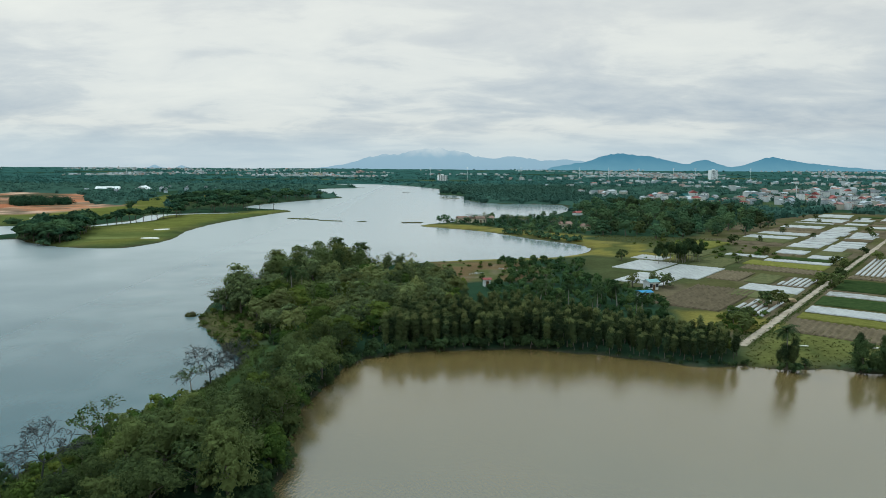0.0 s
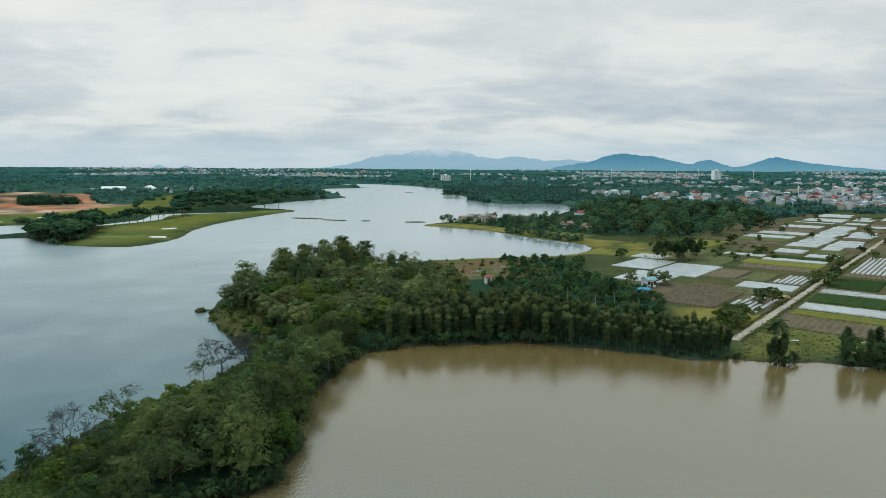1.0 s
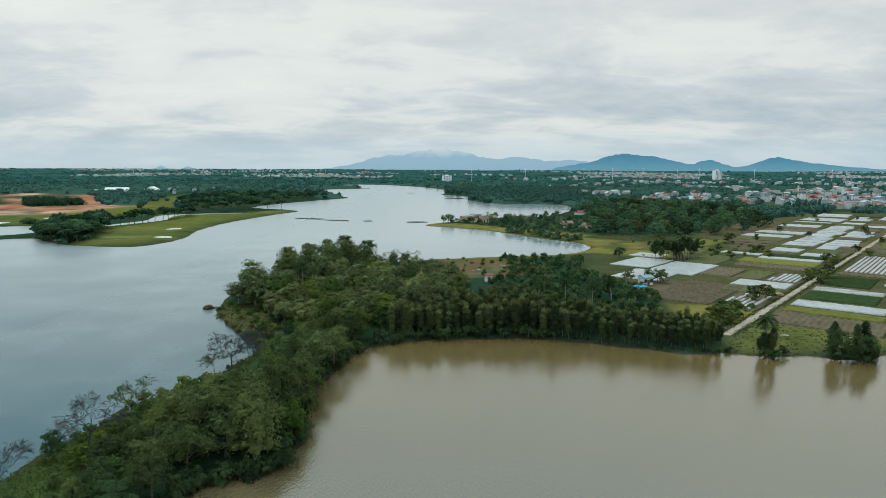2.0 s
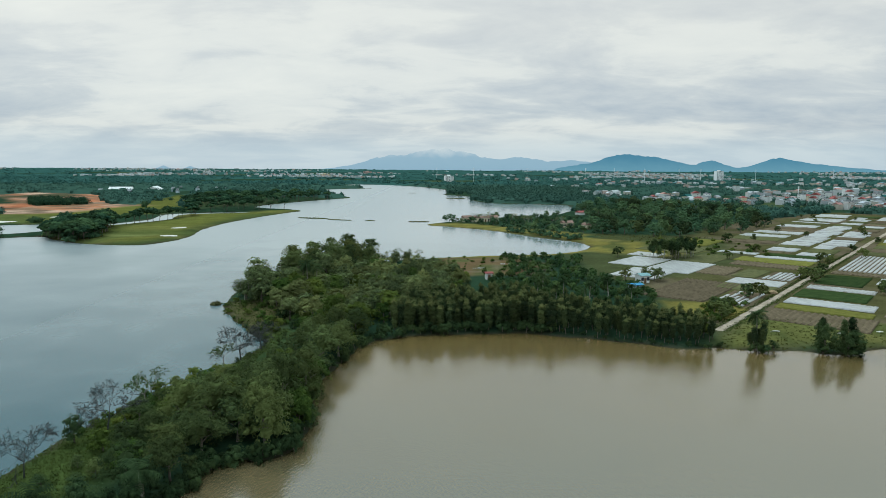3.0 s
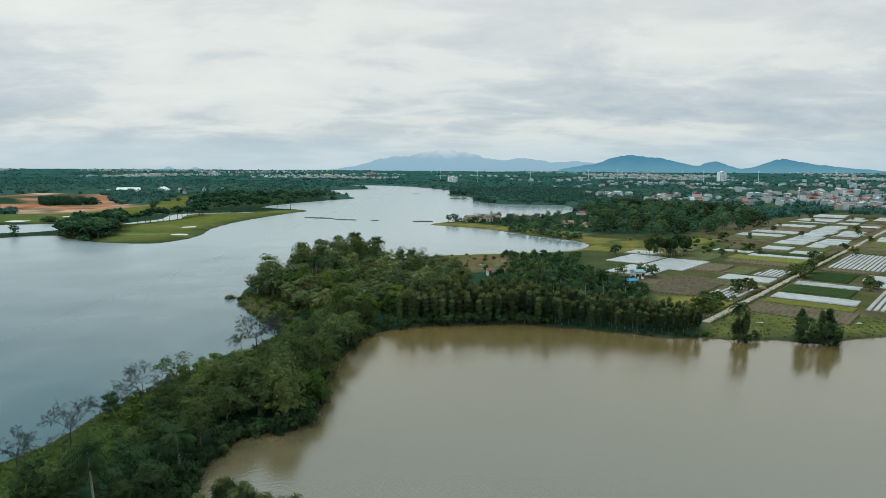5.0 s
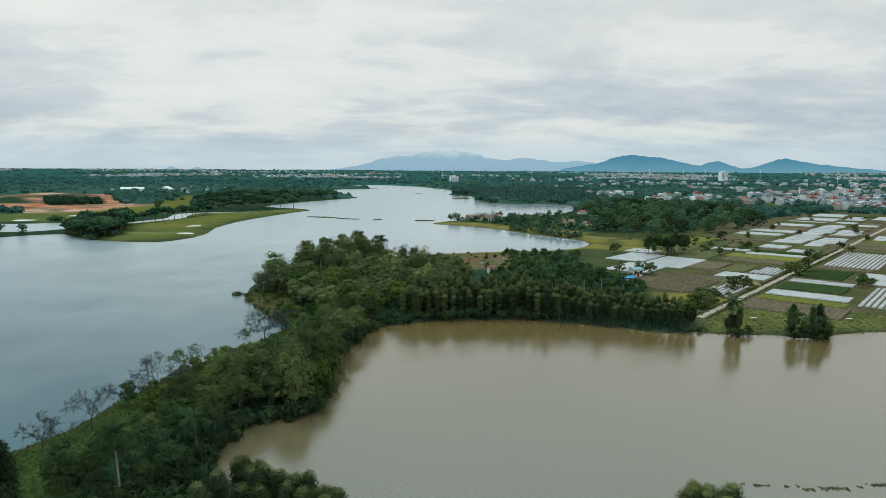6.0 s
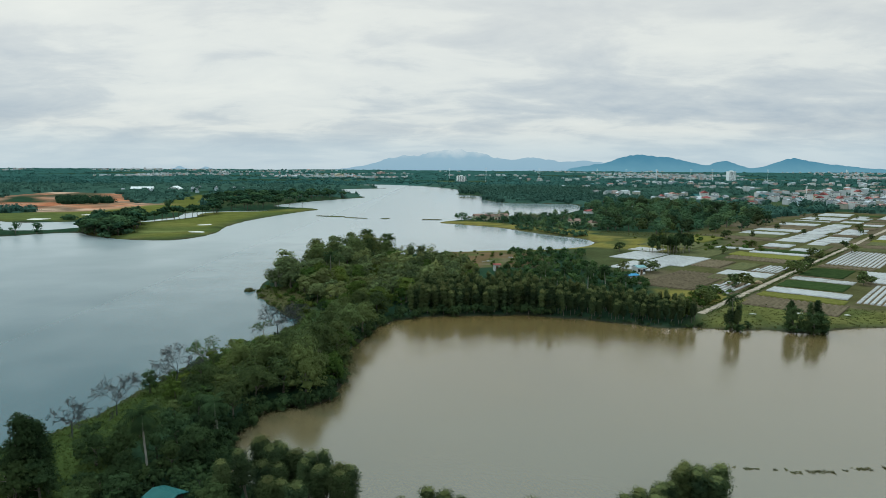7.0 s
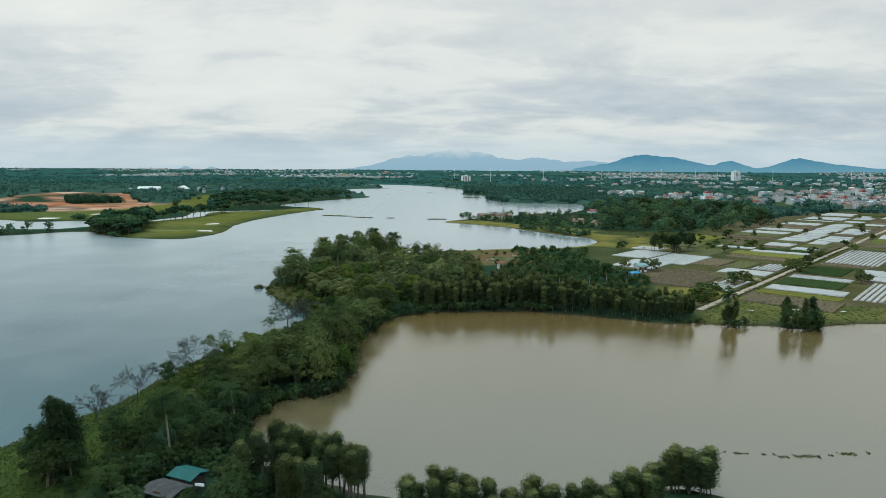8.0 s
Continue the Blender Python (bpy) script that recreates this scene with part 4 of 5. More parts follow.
plant(DARK, np.array([(-52, 57), (-50, 54), (-45.5, 45.5), (-44.6, 42.4), (-49, 42), (-47.5, 38.5), (-30, 48.5), (-38.5, 52), (-32.5, 50.5), (-36, 53.5), (-28, 50), (-24.5, 38), (-41.5, 52)], float), 34, 0.45, 0.62, "trees of the wooded spit")
plant(UNDER, scatter([(-49, 28), (-30, 28), (-14, 31), (-20, 42), (-28, 46), (-31.5, 43), (-34, 35.5), (-43.5, 34.5), (-45, 40)], 2.4, 39), 40, 0.5, 1.0, "shrubs round the hut")
yard = scatter([(-48, 34), (-32, 33), (-29, 46), (-35, 54), (-47, 52), (-51, 42)], 2.3, 45)
clear = np.minimum(np.hypot(yard[:, 0] + 37.8, yard[:, 1] - 41.6) - 2.9, np.hypot(yard[:, 0] + 39.2, yard[:, 1] - 37.6) - 3.4) > 0
clear &= np.hypot(yard[:, 0] + 37.6, yard[:, 1] - 37.0) > 4.4
yard = np.concatenate([yard[clear], [(-36.6, 36.6), (-37.2, 35.2), (-39.5, 34.4), (-41.8, 35.2)]])
plant(UNDER, yard, 46, 0.6, 1.15, "shrubs round the hut")
euc_row = curved([(-22.4, 44.2), (-20.6, 43.0), (-18.4, 42.4), (-16.2, 41.8), (-14.2, 41.0), (-12.6, 39.6)], 2, closed=False)
euc_row = np.concatenate([euc_row, euc_row[::2] + (-0.6, -2.0), [(-26.6, 47.8), (-25.4, 47.2), (-24.4, 48.2), (-25.9, 45.8), (-20.6, 34.0), (-19.4, 33.2), (-21.8, 33.0), (-23.2, 36), (-27.5, 43), (-29.5, 40.8), (-17.6, 31.5)]])
plant(EUC, euc_row + np.random.default_rng(290).normal(0, 0.3, euc_row.shape), 29, 0.85, 1.05, "slender trees by the hut")
plant(PALMS[:1], np.array([(83.2, 150)], float), 31, 0.92, 0.95, "palms")
plant(EUC, np.array([(81.8, 150.2), (84.8, 149.6), (83.6, 148.8), (82.4, 149.2), (83.9, 150.6)], float), 56, 0.62, 0.88, "trees on the pond's far bank")
plant(PINE, np.array([(99.2, 147.6), (98.6, 148.2), (104.4, 147.2), (106.6, 147.4)], float), 57, 0.6, 0.72, "trees on the pond's far bank")
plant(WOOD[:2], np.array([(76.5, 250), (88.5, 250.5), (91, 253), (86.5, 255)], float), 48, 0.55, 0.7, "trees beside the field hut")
plant(UNDER, np.array([(82.4, 149), (84.4, 148.8), (99.4, 146.8), (104.6, 146), (107, 146), (108.6, 147), (106, 148.4), (101, 148)], float), 32, 0.7, 1.1, "shrubs on the pond's far bank")
plant(DARK, np.array([(99.3, 147.5), (105, 146.5), (107.5, 147), (88, 150.5)], float), 35, 0.75, 0.95, "trees on the pond's far bank", size=lambda x, y: 0.4 if x < 90 else 1.0)
DIKE = [acacia(160 + k, 6.4, 1.4, 880, 0.135, "dike_tree", "round-topped dark tree on the flooded dike", 0.16, stems=2, bark=M_BARK, tip=M_LITLEAF, lit_from=0.92) for k in range(3)]
row = curved([(-5, 34), (-1, 35.5), (3, 33.5), (7, 32.5), (11, 32.8), (15, 33), (19, 33.5), (23, 36), (26.5, 38.5), (29, 40.5)], 3, closed=False)
row = np.concatenate([row, row[::2] - (0.5, 2.4)]) + np.random.default_rng(36).normal(0, 0.35, (len(row) + len(row[::2]), 2))
plant(DIKE, row, 33, 0.82, 1.0, "trees on the dike")
plant(DIKE, np.array([(32.0, 44.2), (33.4, 45.2), (35.0, 45.6), (36.6, 45.0), (37.4, 43.8), (36.0, 42.8), (34.2, 42.8), (32.6, 43.0), (34.8, 44.2)], float), 37, 1.0, 1.12, "trees on the dike")

# ---------------------------------------------------------------- fields beside the dirt track
ALONG, ACROSS, START = np.array((0.64, 0.768)), np.array((0.768, -0.64)), np.array((80.8, 165.9))


def field_point(u, v):
    """u metres along the track, v metres to its right, in the plan."""
    u, v = np.asarray(u, float), np.asarray(v, float)
    return START[0] + u * ALONG[0] + v * ACROSS[0], START[1] + u * ALONG[1] + v * ACROSS[1]


def draped(name, mat, u, v, lift, crown=None):
    """A sheet over the ground on the lines u, v, with a skirt down to the soil."""
    U, V = np.meshgrid(u, v, indexing="ij")
    x, y = field_point(U, V)
    z = height_at(x.ravel(), y.ravel()).reshape(x.shape) + lift
    if crown is not None:
        z = z + crown(U, V)
    z[0], z[-1], z[:, 0], z[:, -1] = z[0] - lift - 0.1, z[-1] - lift - 0.1, z[:, 0] - lift - 0.1, z[:, -1] - lift - 0.1
    geo = Geo()
    geo.v, geo.n = [np.stack([x, y, z], -1).reshape(-1, 3)], x.size
    k = np.arange(x.size).reshape(x.shape)
    geo.f = np.stack([k[:-1, :-1], k[:-1, 1:], k[1:, 1:], k[1:, :-1]], -1).reshape(-1, 4).tolist()
    me = geo.mesh(name, mat, True)
    return me


def edged(a, b, step):
    """Lines from a to b with two close ones at each end for the skirt."""
    n = max(int((b - a) / step), 2)
    return np.concatenate([[a], np.linspace(a + 0.12, b - 0.12, n), [b]])


FIELD_LOOKS = {"film": (M_FILM, "plastic_sheet", "white plastic film spread over vegetable beds", "plastic sheet"),
               "soil": (M_SOIL, "tilled_plot", "brown tilled plot with long ridges and furrows", "field"),
               "crop": (M_CROP, "green_plot", "dense green vegetable plot", "field"),
               "straw": (M_STRAW, "yellow_plot", "yellow-green ripening crop plot", "field"),
               "olive": (M_OLIVE, "weedy_plot", "dull green fallow plot with weeds", "field")}


def plot(kind, u0, u1, v0, v1, seed=0):
    mat, name, label, category = FIELD_LOOKS[kind]
    far = u0 > 190
    wob = lambda U, V, a, s: a * value_noise(U, V, s, seed)
    if kind == "soil":
        me = draped(name, mat, edged(u0, u1, 2.0 if not far else 5.0), edged(v0, v1, 0.475 if not far else 2.85), 0.3, lambda U, V: 0.30 * np.sin(V * 2 * math.pi / 1.9) + wob(U, V, 0.06, 2.0))
    elif kind == "film":
        me = draped(name, mat, edged(u0, u1, 1.2 if not far else 3.0), edged(v0, v1, 0.4 if not far else 2.0), 0.30, lambda U, V: 0.07 * np.sin(V * 2 * math.pi / 1.6) + wob(U, V, 0.08, 2.4))
    else:
        me = draped(name, mat, edged(u0, u1, 0.9 if not far else 3.0), edged(v0, v1, 0.9 if not far else 3.0), 0.35, lambda U, V: wob(U, V, 0.16, 1.1) + wob(U + 50, V, 0.12, 3.0))
    tagged(new(name, me), label, category, "plots beside the track")


def striped_plot(u0, u1, v0, v1, pitch=1.9, gaps=0.0, seed=0):
    """Beds under strips of film, with bare soil between them."""
    rng = np.random.default_rng(seed)
    root = tagged(new("mulched_plot"), "vegetable plot with separate white plastic mulch strips", "field", "plots beside the track")
    part("soil", draped("soil", M_SOIL, edged(u0, u1, 3.0), edged(v0, v1, 2.0), 0.10), root)
    for v in np.arange(v0 + 0.5, v1 - 1.0, pitch):
        a, b = u0 + rng.uniform(0.2, 2.0), u1 - rng.uniform(0.2, 2.0)
        cuts = [a, b] if rng.uniform() > gaps else [a, a + (b - a) * rng.uniform(0.4, 0.7)]
        part("film_strip", draped("film_strip", M_FILM, edged(cuts[0], cuts[1], 2.5), np.array((v, v + 0.08, v + 0.35, v + 0.9, v + 1.12, v + 1.2)), 0.34,
                                  lambda U, V: 0.04 * value_noise(U, V, 1.5, seed)), root)


PLOTS = [("film", 97, 135, -65, -44), ("film", 73, 100, -70, -50), ("film", 106, 138, -86, -67), ("film", 143, 158, -93, -77), ("film", 86, 101, -25, -5), ("film", 57, 68, 3, 30),
         ("film", 93, 101, 3, 26), ("film", 178, 187, -38, -9), ("film", 188, 197, -60, -40)]
PLOTS_2 = [("film", 120, 138, 23, 46), ("soil", 38, 84, -40, -18), ("soil", 24, 43, 4, 33), ("soil", 104, 130, -43, -30)]
PLOTS_3 = [("soil", 142, 156, -40, -8), ("soil", 142, 150, 3, 26), ("straw", 45, 54, 3, 31), ("straw", 158, 175, -43, -8), ("crop", 72, 90, 3, 26),
           ("crop", 107, 136, 3, 20), ("crop", 189, 199, -37, -9), ("olive", 104, 130, -28, -18), ("olive", 71, 85, -25, -5), 
           ("olive", 135, 172, -62, -46), ("straw", 210, 250, -100, -74), ("olive", 170, 205, -100, -66)]
for k, row in enumerate(PLOTS + PLOTS_2 + PLOTS_3):
    plot(*row, seed=k)
for k, row in enumerate(((104, 130, -16.5, -5), (39, 69, -16.5, -4.5), (153, 222, 4, 27), (52, 98, 33, 50))):
    striped_plot(*row, gaps=0.25 if k in (1, 3) else 0.1, seed=k)

rng = np.random.default_rng(90)
for v0, v1, u, last in ((-43, -25, 202, 560), (-23.5, -5, 202, 560), (-79, -46, 250, 560), (4, 28, 226, 560), (30, 62, 105, 560)):
    while u < last:
        wide = rng.uniform(5, 17) * (1 + u / 500)
        a, b = v0 + rng.uniform(0, 1.5), v1 - rng.uniform(0, 1) * (4 if rng.uniform() < 0.7 else 9)
        plot(str(rng.choice(("film", "soil", "olive", "crop", "straw"), p=(0.58, 0.18, 0.14, 0.05, 0.05))), u, u + wide - rng.uniform(0.2, 1.2), a, b, seed=int(u))
        u += wide

track = draped("dirt_track", M_ROAD, np.arange(-1, 520, 2.0), np.array((-2.2, -2.0, -1.5, -0.9, -0.2, 0.2, 0.4)), 0.12, lambda U, V: 0.06 * value_noise(U, V, 1.3, 77) - 0.06 * (np.abs(np.abs(V + 0.9) - 0.75) < 0.2))
for vert in track.vertices:
    along = (vert.co.x - START[0]) * ALONG[0] + (vert.co.y - START[1]) * ALONG[1]
    across = (vert.co.x - START[0]) * ACROSS[0] + (vert.co.y - START[1]) * ACROSS[1]
    sway = 0.22 * float(value_noise(along, 0.0 if across < -0.9 else 9.0, 4.5, 78)) + 0.10 * float(value_noise(along, across, 1.7, 79))
    vert.co.x += ACROSS[0] * sway
    vert.co.y += ACROSS[1] * sway
tagged(new("dirt_track", track), "pale dirt track running between the vegetable fields", "track", kind="structure")

# trees and shrubs between the fields
FIELD_SPOTS = [(57, -9), (62, -6), (20, -7), (25, -10), (32, -8), (16, -5), (118, -4), (124, -3), (112, 3), (128, 2), (178, -3), (186, -4), (182, -7), (240, -3), (300, 3), (212, 6), (160, -45), (206, -44),
               (268, -62), (96, 29), (100, 31), (104, 28), (345, -10), (130, -92), (150, -70), (240, -70), (340, -64)]
rng = np.random.default_rng(199)
FIELD_SPOTS += [(float(u), float(v)) for u, v in zip(rng.uniform(190, 520, 20), rng.uniform(-120, 60, 20)) if abs(v) > 4]
fx, fy = field_point(*np.array(FIELD_SPOTS, float).T)
FIELD_TREE = [broadleaf(170 + k, 5.6, 2.8, 380, 0.42, M_LEAF, "field_tree", "small dark tree at the edge of a field", 3) for k in range(2)]
plant(FIELD_TREE, np.stack([fx, fy], 1), 171, 0.6, 1.15, "trees between the fields")
plant(SHRUBS, scatter([(74, 162), (79, 170), (92, 187), (104, 202), (96, 208), (80, 186), (72, 176)], 3.2, 172), 173, 0.5, 1.2, "shrubs beside the track")
plant(SHRUBS, scatter([(100, 330), (180, 330), (190, 400), (150, 420), (120, 395), (130, 350)], 8.5, 174), 175, 0.5, 1.2, "shrubs in the meadow")

# ---------------------------------------------------------------- houses


def wall_paint(name, tone):
    return surface(name, tuple(c * 0.82 for c in tone), tone, 0.6, 0.85, fine=6, by_object=0.15)


WALLS = [wall_paint("white_render", (0.71, 0.71, 0.69)), wall_paint("cream_render", (0.66, 0.58, 0.42)), wall_paint("grey_render", (0.42, 0.43, 0.43)), wall_paint("pink_render", (0.62, 0.42, 0.36)),
         wall_paint("pale_blue_render", (0.48, 0.56, 0.60))]
ROOFS = [surface("red_tiles", (0.20, 0.066, 0.060), (0.29, 0.10, 0.088), 0.8, 0.7, by_object=0.5), surface("grey_sheet_roof", (0.20, 0.21, 0.22), (0.32, 0.33, 0.34), 0.8, 0.5, by_object=0.3),
         surface("teal_sheet_roof", (0.009, 0.066, 0.062), (0.018, 0.10, 0.093), 0.8, 0.6, spec=0.1), surface("blue_sheet_roof", (0.05, 0.18, 0.30), (0.09, 0.27, 0.42), 0.8, 0.45)]
M_PANE = surface("dark_window", (0.02, 0.025, 0.03), (0.05, 0.06, 0.07), 1.0, 0.15, spec=0.5)
M_WOODDOOR = surface("brown_door", (0.10, 0.06, 0.035), (0.17, 0.10, 0.06), 1.0, 0.6)
M_SAND = surface("bunker_sand", (0.46, 0.43, 0.37), (0.60, 0.57, 0.50), 0.8, bump=0.03)
M_REED = foliage("reeds", (0.035, 0.042, 0.018), (0.09, 0.095, 0.04), (0.10, 0.09, 0.04), 0.1)
M_CONCRETE = surface("weathered_concrete", (0.30, 0.29, 0.27), (0.46, 0.45, 0.42), 0.7, 0.9, bump=0.02)
M_LAMP = surface("white_signboard", (0.80, 0.80, 0.80), (0.9, 0.9, 0.9), 1.0, 0.4)

PANE = Geo()
PANE.box(-0.6, 0.6, -0.05, 0.06, -0.7, 0.7)
PANE = PANE.mesh("window", M_PANE)
DOOR = Geo()
DOOR.box(-0.55, 0.55, -0.05, 0.06, 0, 2.1)
DOOR = DOOR.mesh("door", M_WOODDOOR)


def roof_mesh(kind, w, d, z, mat):
    geo = Geo()
    a, b = w / 2 + 0.35, d / 2 + 0.35
    if kind == "flat":
        geo.box(-a, a, -b, b, z, z + 0.25)
        for x0, x1, y0, y1 in ((-a, a, -b, -b + 0.2), (-a, a, b - 0.2, b), (-a, -a + 0.2, -b, b), (a - 0.2, a, -b, b)):
            geo.box(x0, x1, y0, y1, z + 0.254, z + 0.9)
        geo.box(-w * 0.15, w * 0.2, 0, d * 0.3, z + 0.254, z + 2.3)
        return geo.mesh("roof", mat)
    rise = d * 0.30 if kind == "gable" else d * 0.26
    inset = 0 if kind == "gable" else min(a * 0.6, b)
    v = [(-a, -b, z), (a, -b, z), (a, b, z), (-a, b, z), (-a + inset, 0, z + rise), (a - inset, 0, z + rise)]
    v += [(x, y, q + 0.18) for x, y, q in v]
    geo.add(v, [(0, 3, 2, 1), (6, 7, 11, 10), (8, 9, 10, 11), (6, 10, 9), (7, 8, 11), (0, 1, 7, 6), (1, 2, 8, 7), (2, 3, 9, 8), (3, 0, 6, 9)])
    return geo.mesh("roof", mat)


def house(label, w, d, storeys, kind, wall, roof, name="house", category="house"):
    h = storeys * 3.3
    root = tagged(new(name), label, category)
    geo = Geo()
    geo.box(-w / 2, w / 2, -d / 2, d / 2, -0.6, h)
    for s in range(1, storeys):
        geo.box(-w / 2 - 0.12, w / 2 + 0.12, -d / 2 - 0.5, d / 2 + 0.12, s * 3.3 - 0.12, s * 3.3 + 0.12)
    if kind == "gable":
        geo.add([(-w / 2, -d / 2, h), (-w / 2, d / 2, h), (-w / 2, 0, h + d * 0.27), (w / 2, -d / 2, h), (w / 2, d / 2, h), (w / 2, 0, h + d * 0.27)], [(0, 2, 1), (3, 4, 5)])
    part("wall", geo.mesh("wall", wall), root)
    part("roof", roof_mesh(kind, w, d, h, roof), root)
    columns = max(int(w / 2.6), 1)
    for s in range(storeys):
        for c in range(columns):
            x = (c + 0.5) * w / columns - w / 2
            if s == 0 and c == columns // 2:
                part("door", DOOR, root).location = (x, -d / 2 - 0.02, 0)
            else:
                part("window", PANE, root).location = (x, -d / 2 - 0.02, s * 3.3 + 1.75)
        if s:
            for sgn in (-1, 1):
                side = part("window", PANE, root)
                side.location, side.rotation_euler = (sgn * (w / 2 + 0.02), -d / 6, s * 3.3 + 1.75), (0, 0, radians(90 * sgn))
    return root


HOUSES = [house("white rendered three-storey house with a red tiled roof", 6.0, 11, 3, "gable", WALLS[0], ROOFS[0]),
          house("cream two-storey house with a red hipped roof", 9.0, 9, 2, "hip", WALLS[1], ROOFS[0]),
          house("white three-storey house with a flat roof", 6.0, 12, 3, "flat", WALLS[0], ROOFS[1]),
          house("grey concrete house with a flat roof", 7.5, 11, 2, "flat", WALLS[2], ROOFS[1]),
          house("narrow grey-white four-storey house with a flat roof", 5.0, 12, 4, "flat", WALLS[0], ROOFS[1]),
          house("pale blue two-storey house under a grey sheet roof", 8.0, 10, 2, "gable", WALLS[4], ROOFS[1]),
          house("long white single-storey house with a red roof", 14.0, 8, 1, "gable", WALLS[0], ROOFS[0]),
          house("cream house under a teal sheet roof", 9.0, 11, 2, "gable", WALLS[1], ROOFS[2])]
SHACK = house("low pale house with a weathered brown roof", 8.0, 5, 1, "gable", WALLS[1], surface("brown_roof", (0.16, 0.10, 0.08), (0.27, 0.18, 0.14), 0.8, 0.8, by_object=0.5))
TOWN = [(262, 835), (330, 850), (400, 850), (440, 770), (462, 690), (560, 690), (680, 780), (860, 1050), (740, 1130), (560, 1060), (400, 1000), (300, 930)]


def settle_houses(places, seed, kinds, group, lo=0.9, hi=1.15):
    rng = np.random.default_rng(seed)
    z = height_at(places[:, 0], places[:, 1])
    for (x, y), h in zip(places, z):
        model = kinds[rng.integers(len(kinds))]
        s = rng.uniform(lo, hi)
        m = pose(x, y, h + 0.1, 0, 0, rng.choice((0, 90, -90, 180)) * (rng.uniform() < 0.5) + 18 + rng.normal(0, 9)) @ Matrix.Diagonal((s, s, s, 1))
        STANDS.setdefault(model.name, [model, 0, None])
        entry = STANDS[model.name]
        if entry[2] is not None:
            tagged(copy_thing(model, entry[2][0]), group=entry[2][1])
        entry[2] = (m, group)


settle_houses(scatter(TOWN, 21.0, 201, 5, 84), 202, HOUSES[:3] + HOUSES[2:3] + HOUSES, "houses of the town", 0.7, 1.05)
settle_houses(np.array([(24, 556), (31, 553), (39, 552), (46, 556), (100, 500), (112, 486)], float), 206, [SHACK], "houses of the headland", 0.85, 1.1)
settle_houses(np.array([(140, 640), (250, 600), (190, 800), (160, 880), (215, 770)], float), 203, [HOUSES[6], HOUSES[5], HOUSES[1]], "houses among the trees", 0.6, 0.85)
settle_houses(scatter([(-560, 1060), (-380, 1060), (-330, 1200), (-420, 1350), (-640, 1300)], 34, 204, 5, 12), 205, [HOUSES[5], HOUSES[2], HOUSES[3]], "houses beyond the golf course", 0.55, 0.8)

WAREHOUSE = house("long low warehouse with a pale sheet roof", 46.0, 22, 1, "gable", WALLS[2], WALLS[0], "warehouse", "warehouse")
settle_houses(np.array([(-575, 1190), (-520, 1205)], float), 207, [WAREHOUSE], "warehouses beyond the cleared earth", 0.8, 1.0)

# ---------------------------------------------------------------- single buildings and small things


def hut(name, label, x, y, turn, w, d, h, rise, wall, roof, lift=0.0):
    root = tagged(new(name), label, "hut")
    geo = Geo()
    geo.box(-w / 2, w / 2, -d / 2, d / 2, -0.5, h)
    part("wall", geo.mesh("wall", wall), root)
    top = Geo()
    a, b = w / 2 + 0.5, d / 2 + 0.5
    waves = np.linspace(-a, a, int(2 * a / 0.2) + 1)
    corners = [(rx, ry, rz + dz + (0.05 * (k % 2) if dz else 0)) for k, rx in enumerate(waves) for ry, rz in ((-b, h), (0, h + rise), (b, h)) for dz in (0.0, 0.09)]
    faces = []
    for k in range(len(waves) - 1):
        i, j = k * 6, k * 6 + 6
        faces += [(i + 1, j + 1, j + 3, i + 3), (i + 3, j + 3, j + 5, i + 5), (i, i + 2, j + 2, j), (i + 2, i + 4, j + 4, j + 2), (i, j, j + 1, i + 1), (i + 5, j + 5, j + 4, i + 4)]
    last = (len(waves) - 1) * 6
    faces += [(0, 1, 3, 2), (2, 3, 5, 4), (last, last + 2, last + 3, last + 1), (last + 2, last + 4, last + 5, last + 3)]
    top.add(corners, faces)
    part("roof", top.mesh("roof", roof), root)
    part("door", DOOR, root).location = (0, -d / 2 - 0.02, 0)
    if w > 3.5 and h > 2.4:
        for sx in (-w / 3, w / 3):
            part("window", PANE, root).location = (sx, -d / 2 - 0.02, min(h - 1.0, 1.7))
    root.matrix_basis = pose(x, y, float(height_at(x, y)[0]) + lift, 0, 0, turn)
    return root


M_PALETEAL = surface("pale_teal_sheet_roof", (0.16, 0.27, 0.27), (0.24, 0.36, 0.36), 0.8, 0.5)
M_OLDROOF = surface("weathered_dark_roof", (0.045, 0.046, 0.046), (0.09, 0.088, 0.085), 0.8, 0.8)
M_OLDWALL = surface("old_boards", (0.05, 0.045, 0.04), (0.11, 0.10, 0.085), 1.5, 0.9)
hut("lakeside_hut", "small hut with a teal sheet-metal roof among dark trees", -37.8, 41.6, -23, 3.6, 2.8, 1.9, 0.5, M_OLDWALL, ROOFS[2])
hut("shed", "low shed with a dull grey sheet roof beside the hut", -39.2, 37.6, -23, 4.8, 3.4, 1.6, 0.5, M_OLDWALL, M_OLDROOF)
hut("gatehouse", "small white gatehouse with a red roof", 20.5, 251.5, 10, 2.6, 2.4, 2.6, 0.5, WALLS[0], ROOFS[0])
hut("field_hut", "white field hut with a blue sheet roof", 82.5, 247.0, 20, 4.0, 4.0, 3.0, 0.8, WALLS[0], M_PALETEAL)
hut("field_shed", "low shed with a bright blue roof in the orchard", 75.0, 231.0, 20, 4.0, 3.4, 2.0, 0.5, WALLS[2], ROOFS[3])
hut("orchard_hut", "white hut roof showing among the peninsula trees", -27, 243.0, 0, 7.0, 3.6, 2.6, 0.5, WALLS[0], WALLS[0])

